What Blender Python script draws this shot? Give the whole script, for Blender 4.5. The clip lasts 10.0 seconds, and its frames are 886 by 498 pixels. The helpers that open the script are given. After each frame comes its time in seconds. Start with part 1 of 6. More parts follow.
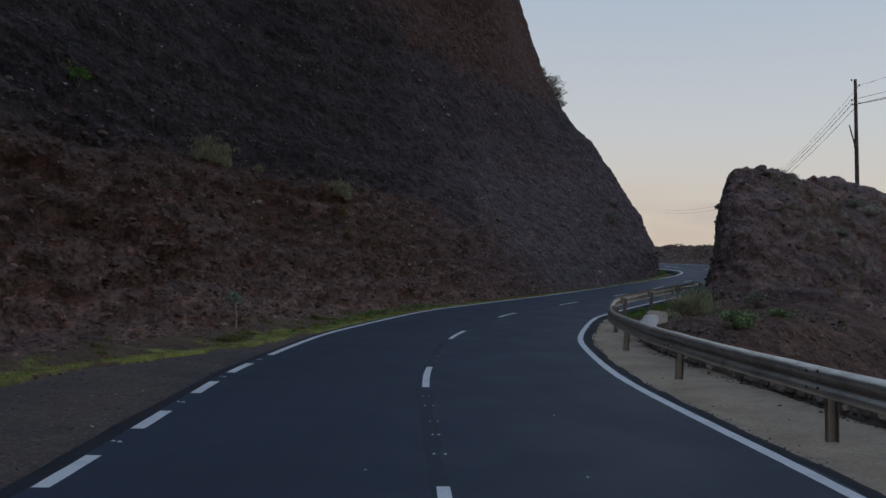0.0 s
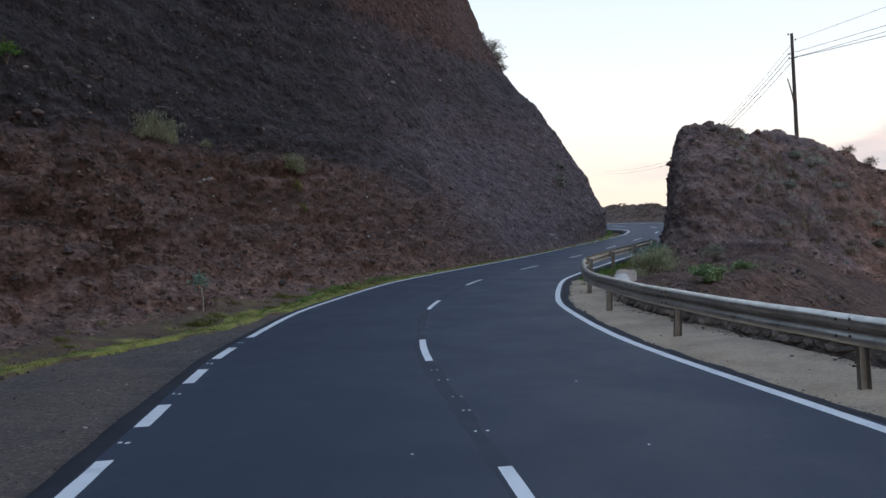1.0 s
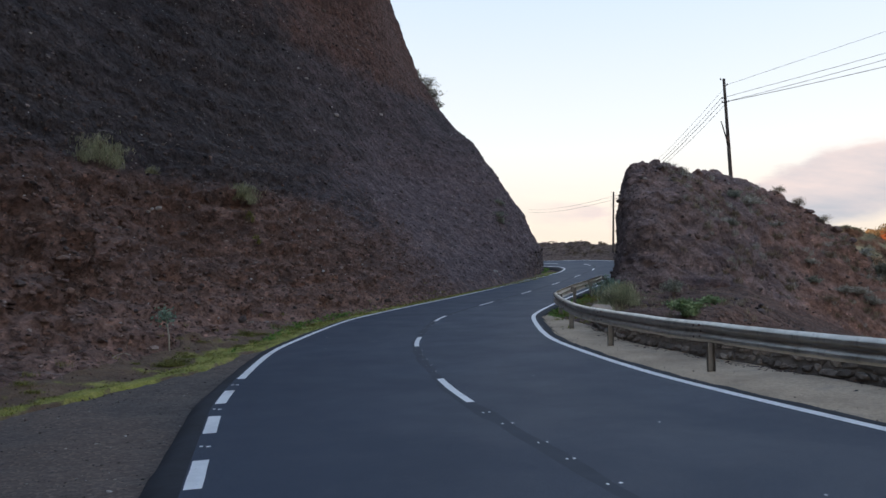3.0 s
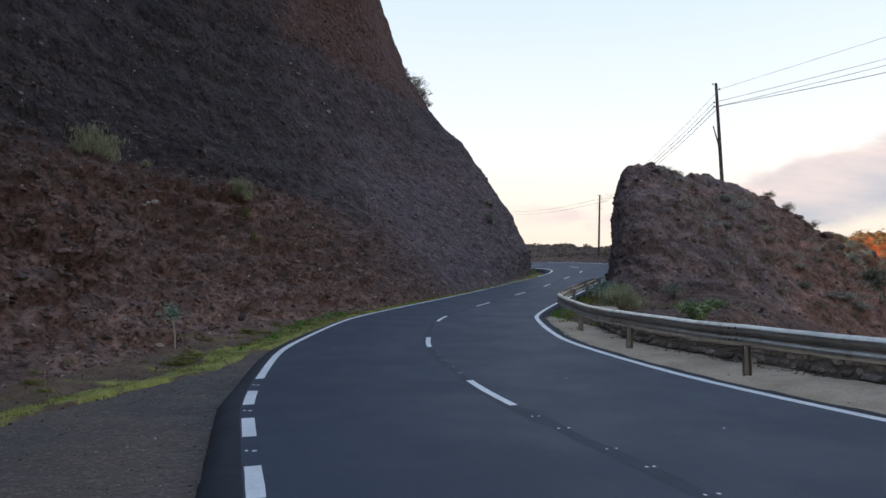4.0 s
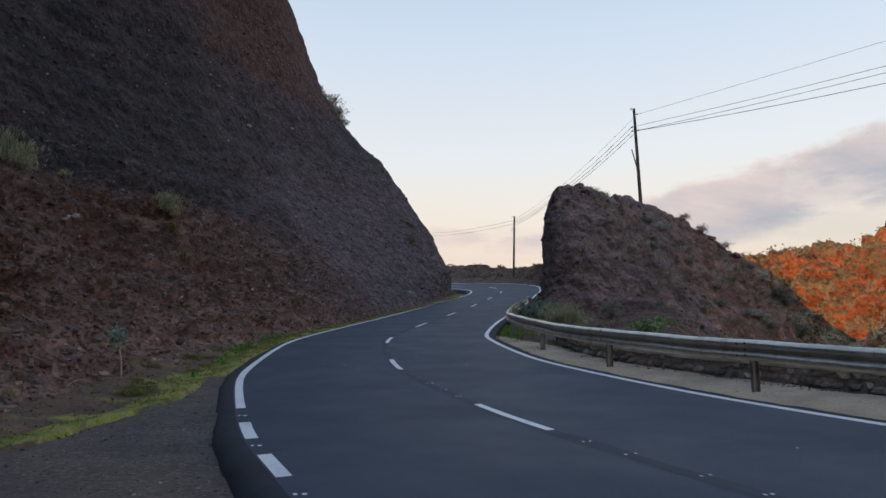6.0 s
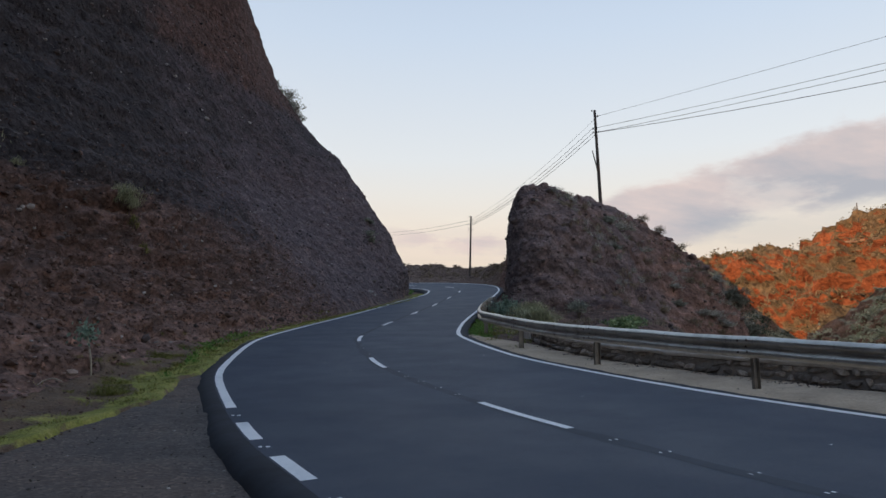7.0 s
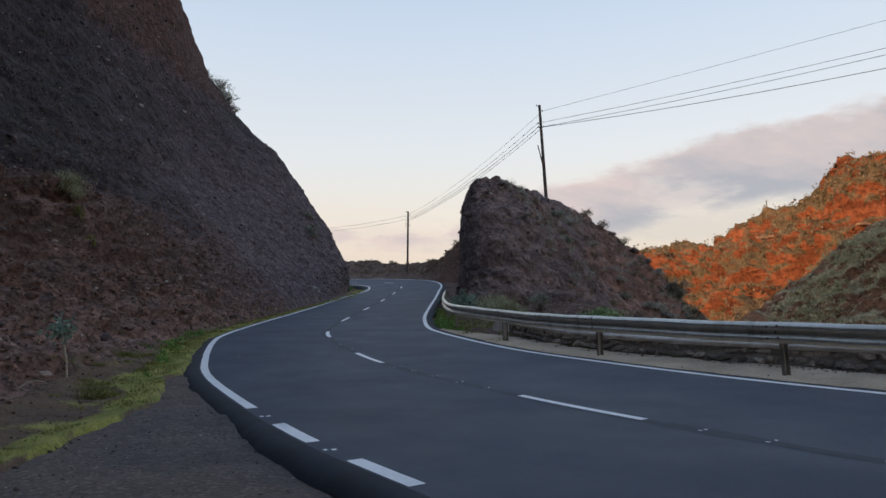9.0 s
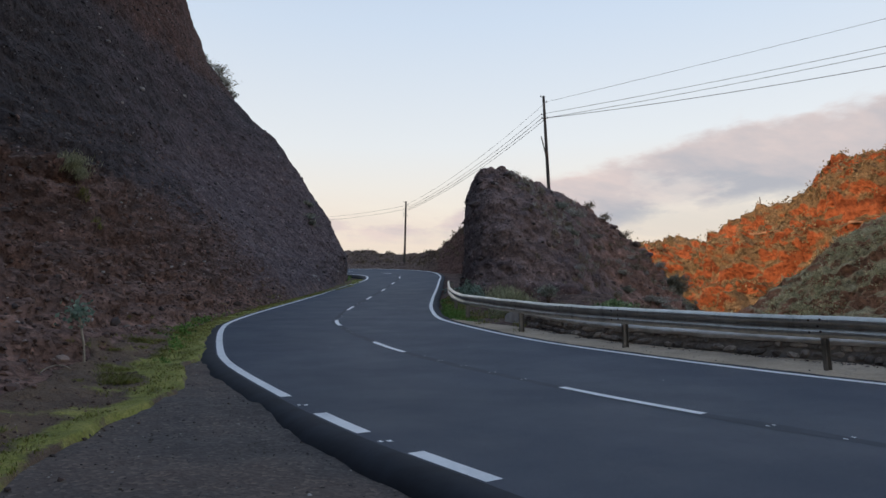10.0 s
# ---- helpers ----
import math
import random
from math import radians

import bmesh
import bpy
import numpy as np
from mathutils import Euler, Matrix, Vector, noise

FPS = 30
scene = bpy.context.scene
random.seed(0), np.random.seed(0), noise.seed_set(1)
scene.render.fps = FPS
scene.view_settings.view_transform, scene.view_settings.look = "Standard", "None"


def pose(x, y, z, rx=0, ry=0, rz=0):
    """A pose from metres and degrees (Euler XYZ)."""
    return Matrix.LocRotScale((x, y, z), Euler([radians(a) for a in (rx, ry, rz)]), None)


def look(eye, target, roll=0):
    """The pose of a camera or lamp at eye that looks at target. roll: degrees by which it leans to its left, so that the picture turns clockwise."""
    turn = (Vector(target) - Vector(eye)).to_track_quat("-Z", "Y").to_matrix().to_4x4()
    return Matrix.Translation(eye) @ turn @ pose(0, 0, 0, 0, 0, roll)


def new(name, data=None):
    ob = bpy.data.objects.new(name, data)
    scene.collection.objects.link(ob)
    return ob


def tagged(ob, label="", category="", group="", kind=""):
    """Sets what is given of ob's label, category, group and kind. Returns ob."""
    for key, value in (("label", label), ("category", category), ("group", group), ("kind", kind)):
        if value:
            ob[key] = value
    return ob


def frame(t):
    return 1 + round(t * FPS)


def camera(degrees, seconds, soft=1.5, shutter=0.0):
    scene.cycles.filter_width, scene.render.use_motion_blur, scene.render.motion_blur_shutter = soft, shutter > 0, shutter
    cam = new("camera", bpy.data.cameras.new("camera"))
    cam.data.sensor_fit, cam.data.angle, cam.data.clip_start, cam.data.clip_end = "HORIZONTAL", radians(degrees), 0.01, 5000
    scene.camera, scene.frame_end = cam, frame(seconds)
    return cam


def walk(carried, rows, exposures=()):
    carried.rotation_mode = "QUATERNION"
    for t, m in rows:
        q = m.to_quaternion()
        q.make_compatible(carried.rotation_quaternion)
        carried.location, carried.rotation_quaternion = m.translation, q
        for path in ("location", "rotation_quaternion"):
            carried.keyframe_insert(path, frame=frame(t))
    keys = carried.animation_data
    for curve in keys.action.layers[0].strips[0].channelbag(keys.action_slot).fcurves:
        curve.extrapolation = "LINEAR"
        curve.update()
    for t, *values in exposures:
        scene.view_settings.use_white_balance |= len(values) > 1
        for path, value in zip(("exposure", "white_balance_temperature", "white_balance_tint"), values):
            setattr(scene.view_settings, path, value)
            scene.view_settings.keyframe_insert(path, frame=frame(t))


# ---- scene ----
cam = camera(62.6, 10.0)
PATH = [
    (0, (-0.055, 0.002, 1.496), (-0.052, 1.806, 1.734), 4.8),
    (0.5, (-0.447, 0.221, 1.46), (-0.352, 2.031, 1.631), 4.2),
    (1, (-0.849, 0.518, 1.472), (-0.693, 2.322, 1.644), 1.3),
    (1.5, (-1.299, 0.712, 1.465), (-1.004, 2.494, 1.682), 0.7),
    (2, (-1.656, 0.977, 1.426), (-1.34, 2.752, 1.675), 0.7),
    (2.5, (-2.007, 1.303, 1.421), (-1.668, 3.07, 1.688), 0.6),
    (4, (-3.056, 2.154, 1.405), (-2.646, 3.906, 1.678), 1.3),
    (4.5, (-3.447, 2.406, 1.378), (-2.955, 4.13, 1.69), 0.6),
    (5, (-3.725, 2.716, 1.35), (-3.184, 4.425, 1.664), 0.5),
    (5.5, (-3.994, 3.018, 1.401), (-3.383, 4.701, 1.726), 0.2),
    (7, (-4.818, 3.971, 1.353), (-4.059, 5.592, 1.684), -0.1),
    (7.5, (-5.06, 4.296, 1.34), (-4.1, 5.809, 1.664), -0.5),
    (8, (-5.304, 4.569, 1.31), (-4.306, 6.058, 1.624), 0.4),
    (8.5, (-5.561, 4.913, 1.356), (-4.599, 6.426, 1.672), -4.4),
    (9, (-5.817, 5.256, 1.323), (-4.887, 6.788, 1.645), -1.4),
    (9.5, (-6.026, 5.516, 1.319), (-5.078, 7.04, 1.621), 0.3),
    (10, (-6.163, 5.87, 1.315), (-5.213, 7.394, 1.616), -0.6),
]
EXPOSURES = [(0, -0.50), (0.5, 0.12), (1.0, 0.42), (1.5, 0.24), (2.5, 0.30), (4, 0.38), (4.5, 0.20), (5.5, 0.08), (7, 0.0), (7.5, -0.06), (8, -0.10), (8.5, -0.07), (9, 0.02), (10, 0.05)]
walk(cam, [(t, look(eye, target, roll)) for t, eye, target, roll in PATH], EXPOSURES)

# ---------------------------------------------------------------- world and sun
SUN_AZ, SUN_EL = radians(262), radians(11)      # azimuth clockwise from +y


def build_world():
    w = bpy.data.worlds.new("dusk_sky")
    scene.world = w
    w.use_nodes = True
    nt = w.node_tree
    nt.nodes.clear()
    N = nt.nodes.new
    L = nt.links.new
    out, bg = N("ShaderNodeOutputWorld"), N("ShaderNodeBackground")
    sky = N("ShaderNodeTexSky")
    sky.sky_type = 'NISHITA'
    sky.sun_disc = False
    sky.sun_elevation, sky.sun_rotation = SUN_EL, SUN_AZ
    sky.dust_density, sky.air_density, sky.ozone_density = 2.0, 1.0, 1.5
    co = N("ShaderNodeTexCoord")
    sep = N("ShaderNodeSeparateXYZ")
    L(co.outputs["Generated"], sep.inputs[0])
    # twilight veil: cream at the horizon, pale blue above
    ramp = N("ShaderNodeValToRGB")
    el = ramp.color_ramp.elements
    el[0].position, el[0].color = 0.0, (0.60, 0.42, 0.34, 1)
    el[1].position, el[1].color = 1.0, (0.20, 0.30, 0.50, 1)
    for p, c in ((0.12, (0.84, 0.64, 0.47, 1)), (0.19, (0.86, 0.74, 0.59, 1)), (0.30, (0.74, 0.76, 0.77, 1)), (0.45, (0.58, 0.67, 0.79, 1)), (0.7, (0.34, 0.46, 0.66, 1))):
        e = el.new(p)
        e.color = c
    L(sep.outputs["Z"], ramp.inputs[0])
    sc = N("ShaderNodeMix")
    sc.data_type, sc.blend_type = 'RGBA', 'MULTIPLY'
    sc.inputs["Factor"].default_value = 1.0
    L(sky.outputs[0], sc.inputs["A"])
    sc.inputs["B"].default_value = (0.10, 0.10, 0.10, 1)
    veil = N("ShaderNodeMix")
    veil.data_type = 'RGBA'
    veil.inputs["Factor"].default_value = 0.82
    L(sc.outputs["Result"], veil.inputs["A"])
    L(ramp.outputs[0], veil.inputs["B"])
    # clouds: streaky noise on a flat layer
    mx = N("ShaderNodeMath")
    mx.operation = 'MAXIMUM'
    L(sep.outputs["Z"], mx.inputs[0])
    mx.inputs[1].default_value = 0.02
    ad = N("ShaderNodeMath")
    L(mx.outputs[0], ad.inputs[0])
    ad.inputs[1].default_value = 0.10
    dv = N("ShaderNodeVectorMath")
    dv.operation = 'DIVIDE'
    L(co.outputs["Generated"], dv.inputs[0])
    cb = N("ShaderNodeCombineXYZ")
    for i in range(3):
        L(ad.outputs[0], cb.inputs[i])
    L(cb.outputs[0], dv.inputs[1])
    mp = N("ShaderNodeMapping")
    mp.inputs["Rotation"].default_value = (0, 0, radians(-35))
    mp.inputs["Scale"].default_value = (0.42, 0.95, 0)
    mp.inputs["Location"].default_value = (1.35, 0.35, 0)
    L(dv.outputs[0], mp.inputs[0])
    no = N("ShaderNodeTexNoise")
    no.inputs["Scale"].default_value, no.inputs["Detail"].default_value, no.inputs["Roughness"].default_value = 1.25, 8, 0.56
    L(mp.outputs[0], no.inputs["Vector"])
    cr = N("ShaderNodeMapRange")
    cr.interpolation_type = 'SMOOTHSTEP'
    cr.inputs[1].default_value, cr.inputs[2].default_value = 0.34, 0.52
    L(no.outputs[0], cr.inputs[0])
    def maths(op, a, b, c=None):
        n = N("ShaderNodeMath")
        n.operation = op
        for k, v in enumerate((a, b, c)):
            if isinstance(v, (int, float)):
                n.inputs[k].default_value = v
            elif v is not None:
                L(v, n.inputs[k])
        return n.outputs[0]

    def ranged(v, a, b, lo=0.0, hi=1.0, smooth=True):
        n = N("ShaderNodeMapRange")
        n.interpolation_type = 'SMOOTHSTEP' if smooth else 'LINEAR'
        L(v, n.inputs[0])
        for k, q in enumerate((a, b, lo, hi)):
            n.inputs[k + 1].default_value = q
        return n.outputs[0]

    # one long bank: its top climbs towards +x, its base lies over a clear gap
    X, Z = sep.outputs["X"], sep.outputs["Z"]
    curl = N("ShaderNodeTexNoise")
    curl.inputs["Scale"].default_value, curl.inputs["Detail"].default_value, curl.inputs["Roughness"].default_value = 7.0, 7, 0.58
    stretch = N("ShaderNodeMapping")
    stretch.inputs["Scale"].default_value = (0.8, 0.8, 2.2)
    L(co.outputs["Generated"], stretch.inputs[0])
    L(stretch.outputs[0], curl.inputs["Vector"])
    wob = maths('MULTIPLY_ADD', curl.outputs[0], 0.13, -0.065)
    top = maths('ADD', ranged(X, 0.50, 0.78, 0.212, 0.305, False), wob)
    base = maths('MULTIPLY_ADD', wob, -0.7, ranged(X, 0.62, 0.86, 0.172, 0.212, False))
    under = ranged(maths('SUBTRACT', top, Z), -0.008, 0.016)
    over = ranged(maths('SUBTRACT', Z, base), -0.012, 0.020, 0.22, 1.0)
    body = maths('MULTIPLY', maths('MULTIPLY', under, over), ranged(X, 0.24, 0.42))
    body = maths('MULTIPLY', body, ranged(curl.outputs[0], 0.34, 0.44, 0.72, 0.97))
    # thin streaks elsewhere, low over the horizon
    streak = maths('MULTIPLY', cr.outputs[0], maths('MULTIPLY', ranged(Z, 0.12, 0.19, 0.1, 0.35), ranged(Z, 0.19, 0.26, 1.0, 0.0)))
    m3 = N("ShaderNodeMath")
    m3.operation = 'MAXIMUM'
    L(body, m3.inputs[0])
    L(streak, m3.inputs[1])
    cc = N("ShaderNodeValToRGB")
    cc.color_ramp.elements[0].color, cc.color_ramp.elements[1].color = (0.62, 0.515, 0.49, 1), (0.365, 0.375, 0.415, 1)
    no2 = N("ShaderNodeTexNoise")
    no2.inputs["Scale"].default_value, no2.inputs["Detail"].default_value, no2.inputs["Roughness"].default_value = 3.2, 7, 0.6
    L(mp.outputs[0], no2.inputs["Vector"])
    tone = N("ShaderNodeMapRange")
    tone.inputs[1].default_value, tone.inputs[2].default_value = 0.34, 0.62
    # rosy along the top and the thin end, grey below
    depth = maths('MULTIPLY', ranged(maths('SUBTRACT', top, Z), -0.01, 0.075, 0.0, 1.0, False), ranged(X, 0.5, 0.72, 0.35, 1.0, False))
    L(maths('MULTIPLY_ADD', depth, 0.26, maths('MULTIPLY_ADD', no2.outputs[0], 0.6, 0.06)), tone.inputs[0])
    L(tone.outputs[0], cc.inputs[0])
    cm = N("ShaderNodeMix")
    cm.data_type = 'RGBA'
    L(m3.outputs[0], cm.inputs["Factor"])
    L(veil.outputs["Result"], cm.inputs["A"])
    L(cc.outputs[0], cm.inputs["B"])
    L(cm.outputs["Result"], bg.inputs[0])
    bg.inputs[1].default_value = 1.22
    L(bg.outputs[0], out.inputs[0])
    ld = bpy.data.lights.new("sun", 'SUN')
    ld.energy, ld.angle, ld.color = 5.0, radians(0.6), (1.0, 0.62, 0.36)
    sun = new("sun", ld)
    d = Vector((math.sin(SUN_AZ) * math.cos(SUN_EL), math.cos(SUN_AZ) * math.cos(SUN_EL), math.sin(SUN_EL)))
    sun.matrix_world = look(d * 300, (0, 0, 0))


build_world()

# ---------------------------------------------------------------- noise in arrays
_rng = np.random.RandomState(7)
_perm = _rng.permutation(256)
_perm = np.concatenate([_perm, _perm, _perm])
_grad = _rng.normal(size=(256, 3))
_grad /= np.linalg.norm(_grad, axis=1)[:, None]


def perlin(p):
    i = np.floor(p).astype(np.int64)
    f = p - i
    i &= 255
    u = f * f * f * (f * (f * 6 - 15) + 10)
    res = 0
    for a in (0, 1):
        for b in (0, 1):
            for c in (0, 1):
                hsh = _perm[_perm[_perm[i[:, 0] + a] + i[:, 1] + b] + i[:, 2] + c]
                g = _grad[hsh]
                dot = g[:, 0] * (f[:, 0] - a) + g[:, 1] * (f[:, 1] - b) + g[:, 2] * (f[:, 2] - c)
                wt = (u[:, 0] if a else 1 - u[:, 0]) * (u[:, 1] if b else 1 - u[:, 1]) * (u[:, 2] if c else 1 - u[:, 2])
                res = res + wt * dot
    return res * 1.5


def fbm(p, scale, octaves=4, gain=0.5, ridged=False):
    tot, amp, q = 0, 1.0, p * scale + 13.7
    for _ in range(octaves):
        v = perlin(q)
        tot = tot + amp * ((0.5 - np.abs(v)) if ridged else v)
        amp *= gain
        q = q * 2.03 + 5.1
    return tot


# ---------------------------------------------------------------- mesh helpers
def mesh_from(name, verts, faces, material=None, smooth=True):
    me = bpy.data.meshes.new(name)
    verts = np.asarray(verts, dtype=np.float32)
    faces = np.asarray(faces, dtype=np.int32)
    n = faces.shape[1]
    me.vertices.add(len(verts))
    me.vertices.foreach_set("co", verts.ravel())
    me.loops.add(faces.size)
    me.loops.foreach_set("vertex_index", faces.ravel())
    me.polygons.add(len(faces))
    me.polygons.foreach_set("loop_start", np.arange(0, faces.size, n, dtype=np.int32))
    me.polygons.foreach_set("loop_total", np.full(len(faces), n, dtype=np.int32))
    me.update(calc_edges=True)
    me.polygons.foreach_set("use_smooth", np.full(len(faces), smooth))
    if material:
        me.materials.append(material)
    me.validate()
    return me


def grid_faces(nu, nv):
    a = np.arange(nu - 1)[:, None] * nv + np.arange(nv - 1)[None, :]
    return np.stack([a, a + nv, a + nv + 1, a + 1], -1).reshape(-1, 4)


def put(ob, parent):
    ob.parent = parent
    return ob


def part(name, bm, material, parent, label="", smooth=False):
    me = bpy.data.meshes.new(name)
    for f in bm.faces:
        f.smooth = smooth
    bm.to_mesh(me)
    bm.free()
    me.materials.append(material)
    ob = new(name, me)
    ob.parent = parent
    if label:
        ob["label"] = label
    return ob


def empty(name, loc=(0, 0, 0)):
    ob = new(name)
    ob.location = loc
    return ob


def spline(ctrl, step):
    """Dense points on a smooth curve through rows of numbers, even in the first two."""
    c = np.asarray(ctrl, float)
    c = np.vstack([2 * c[0] - c[1], c, 2 * c[-1] - c[-2]])
    out = []
    for k in range(1, len(c) - 2):
        p0, p1, p2, p3 = c[k - 1:k + 3]
        # centripetal form
        t1 = max(np.linalg.norm((p1 - p0)[:2]), 1e-6) ** 0.5
        t2 = max(np.linalg.norm((p2 - p1)[:2]), 1e-6) ** 0.5
        t3 = max(np.linalg.norm((p3 - p2)[:2]), 1e-6) ** 0.5
        m1 = t2 * ((p1 - p0) / t1 - (p2 - p0) / (t1 + t2) + (p2 - p1) / t2)
        m2 = t2 * ((p2 - p1) / t2 - (p3 - p1) / (t2 + t3) + (p3 - p2) / t3)
        u = np.linspace(0, 1, 40, endpoint=False)[:, None]
        out.append((2 * u**3 - 3 * u**2 + 1) * p1 + (u**3 - 2 * u**2 + u) * m1 + (-2 * u**3 + 3 * u**2) * p2 + (u**3 - u**2) * m2)
    out.append(c[-2:-1])
    p = np.vstack(out)
    s = np.concatenate([[0], np.cumsum(np.linalg.norm(np.diff(p[:, :2], axis=0), axis=1))])
    q = np.linspace(0, s[-1], max(2, int(round(s[-1] / step)) + 1))
    return np.stack([np.interp(q, s, p[:, j]) for j in range(p.shape[1])], -1)


def ramp1(x, a, b):
    t = np.clip((x - a) / (b - a), 0, 1)
    return t * t * (3 - 2 * t)


# ---------------------------------------------------------------- the lie of the land
K = 0.91        # survey units to metres


def road_z(x, y):
    x, y = x / K, y / K
    return K * (-0.216532 + 0.0802118 * x + 0.0944898 * y + 0.00175268 * x * x - 0.000509803 * x * y + 0.000498612 * y * y)


CENTRE = spline(K * np.array([(0.6, -40), (0.5, -12), (0.32, 0), (0.13, 6.4), (-0.13, 11.8), (-0.1, 14.2), (0.33, 19.2), (0.8, 21.6), (2.2, 26.7), (2.95, 28.7),
                 (5.5, 33.5), (9.5, 40), (14.2, 47.3), (18.1, 53.4), (22.5, 60.4), (24.6, 65.3), (25.0, 70), (24.0, 75), (20.5, 81), (14, 86.5), (5, 91), (-8, 95)]), 0.1)
_s = np.concatenate([[0], np.cumsum(np.linalg.norm(np.diff(CENTRE, axis=0), axis=1))])
_tan = np.gradient(CENTRE, axis=0)
_tan /= np.linalg.norm(_tan, axis=1)[:, None]
S0 = _s[np.argmin(np.abs(CENTRE[:, 1] - 5.824) + np.abs(CENTRE[:, 0]))]       # the stretch is counted from here


def along(s, off=0.0):
    """Plan points at s metres on from the first centre dash, off metres to the right of the centre line."""
    s = np.asarray(s, float) + S0
    x = np.interp(s, _s, CENTRE[:, 0])
    y = np.interp(s, _s, CENTRE[:, 1])
    tx, ty = np.interp(s, _s, _tan[:, 0]), np.interp(s, _s, _tan[:, 1])
    return np.stack([x + ty * off, y - tx * off], -1)


def nearest(x, y):
    """Signed distance to the right of the centre line, and s."""
    best = np.full(x.shape, 1e9)
    idx = np.zeros(x.shape, int)
    for k in range(0, len(CENTRE), 10):
        d = (x - CENTRE[k, 0]) ** 2 + (y - CENTRE[k, 1]) ** 2
        m = d < best
        best[m], idx[m] = d[m], k
    coarse = idx.copy()
    for k in range(-9, 10):
        j = np.clip(coarse + k, 0, len(CENTRE) - 1)
        d = (x - CENTRE[j, 0]) ** 2 + (y - CENTRE[j, 1]) ** 2
        m = d < best
        best[m], idx[m] = d[m], j[m]
    sd = (x - CENTRE[idx, 0]) * _tan[idx, 1] - (y - CENTRE[idx, 1]) * _tan[idx, 0]
    return sd, np.sqrt(best), _s[idx] - S0


# ---------------------------------------------------------------- materials
def material(name, rough=0.9, metal=0.0):
    m = bpy.data.materials.new(name)
    m.use_nodes = True
    b = m.node_tree.nodes["Principled BSDF"]
    b.inputs["Roughness"].default_value, b.inputs["Metallic"].default_value = rough, metal
    return m, m.node_tree, b


def noise_node(nt, scale, detail=6, rough=0.6, vec=None, stretch=None):
    if vec is None:
        co = nt.nodes.new("ShaderNodeNewGeometry")
        vec = co.outputs["Position"]
    if stretch:
        mp = nt.nodes.new("ShaderNodeMapping")
        mp.inputs["Scale"].default_value = stretch
        nt.links.new(vec, mp.inputs[0])
        vec = mp.outputs[0]
    n = nt.nodes.new("ShaderNodeTexNoise")
    n.inputs["Scale"].default_value, n.inputs["Detail"].default_value, n.inputs["Roughness"].default_value = scale, detail, rough
    nt.links.new(vec, n.inputs["Vector"])
    return n.outputs[0]


def ramp_node(nt, fac, stops):
    r = nt.nodes.new("ShaderNodeValToRGB")
    el = r.color_ramp.elements
    el[0].position, el[0].color = stops[0][0], (*stops[0][1], 1)
    el[1].position, el[1].color = stops[-1][0], (*stops[-1][1], 1)
    for p, c in stops[1:-1]:
        el.new(p).color = (*c, 1)
    nt.links.new(fac, r.inputs[0])
    return r.outputs[0]


def mix_node(nt, fac, a, b, mode='MIX'):
    m = nt.nodes.new("ShaderNodeMix")
    m.data_type, m.blend_type = 'RGBA', mode
    for key, v in (("Factor", fac), ("A", a), ("B", b)):
        sock = m.inputs[key]
        if isinstance(v, tuple):
            sock.default_value = (*v, 1)
        elif isinstance(v, (int, float)):
            sock.default_value = v
        else:
            nt.links.new(v, sock)
    return m.outputs["Result"]


def bump_node(nt, b, height, strength, dist, prev=None):
    bp = nt.nodes.new("ShaderNodeBump")
    bp.inputs["Strength"].default_value, bp.inputs["Distance"].default_value = strength, dist
    nt.links.new(height, bp.inputs["Height"])
    if prev:
        nt.links.new(prev, bp.inputs["Normal"])
    nt.links.new(bp.outputs[0], b.inputs["Normal"])
    return bp.outputs[0]


def range_node(nt, v, a, b, lo=0.0, hi=1.0):
    r = nt.nodes.new("ShaderNodeMapRange")
    r.interpolation_type = 'SMOOTHSTEP'
    for i, q in enumerate((a, b, lo, hi)):
        r.inputs[i + 1].default_value = q
    nt.links.new(v, r.inputs[0])
    return r.outputs[0]


def simple(name, c1, c2, scale, rough=0.9, bump=0.3, dist=0.02, detail=6, metal=0.0):
    m, nt, b = material(name, rough, metal)
    f = noise_node(nt, scale, detail)
    nt.links.new(ramp_node(nt, f, [(0.3, c1), (0.7, c2)]), b.inputs["Base Color"])
    if bump:
        bump_node(nt, b, noise_node(nt, scale * 4, 4), bump, dist)
    return m


MAT = {}


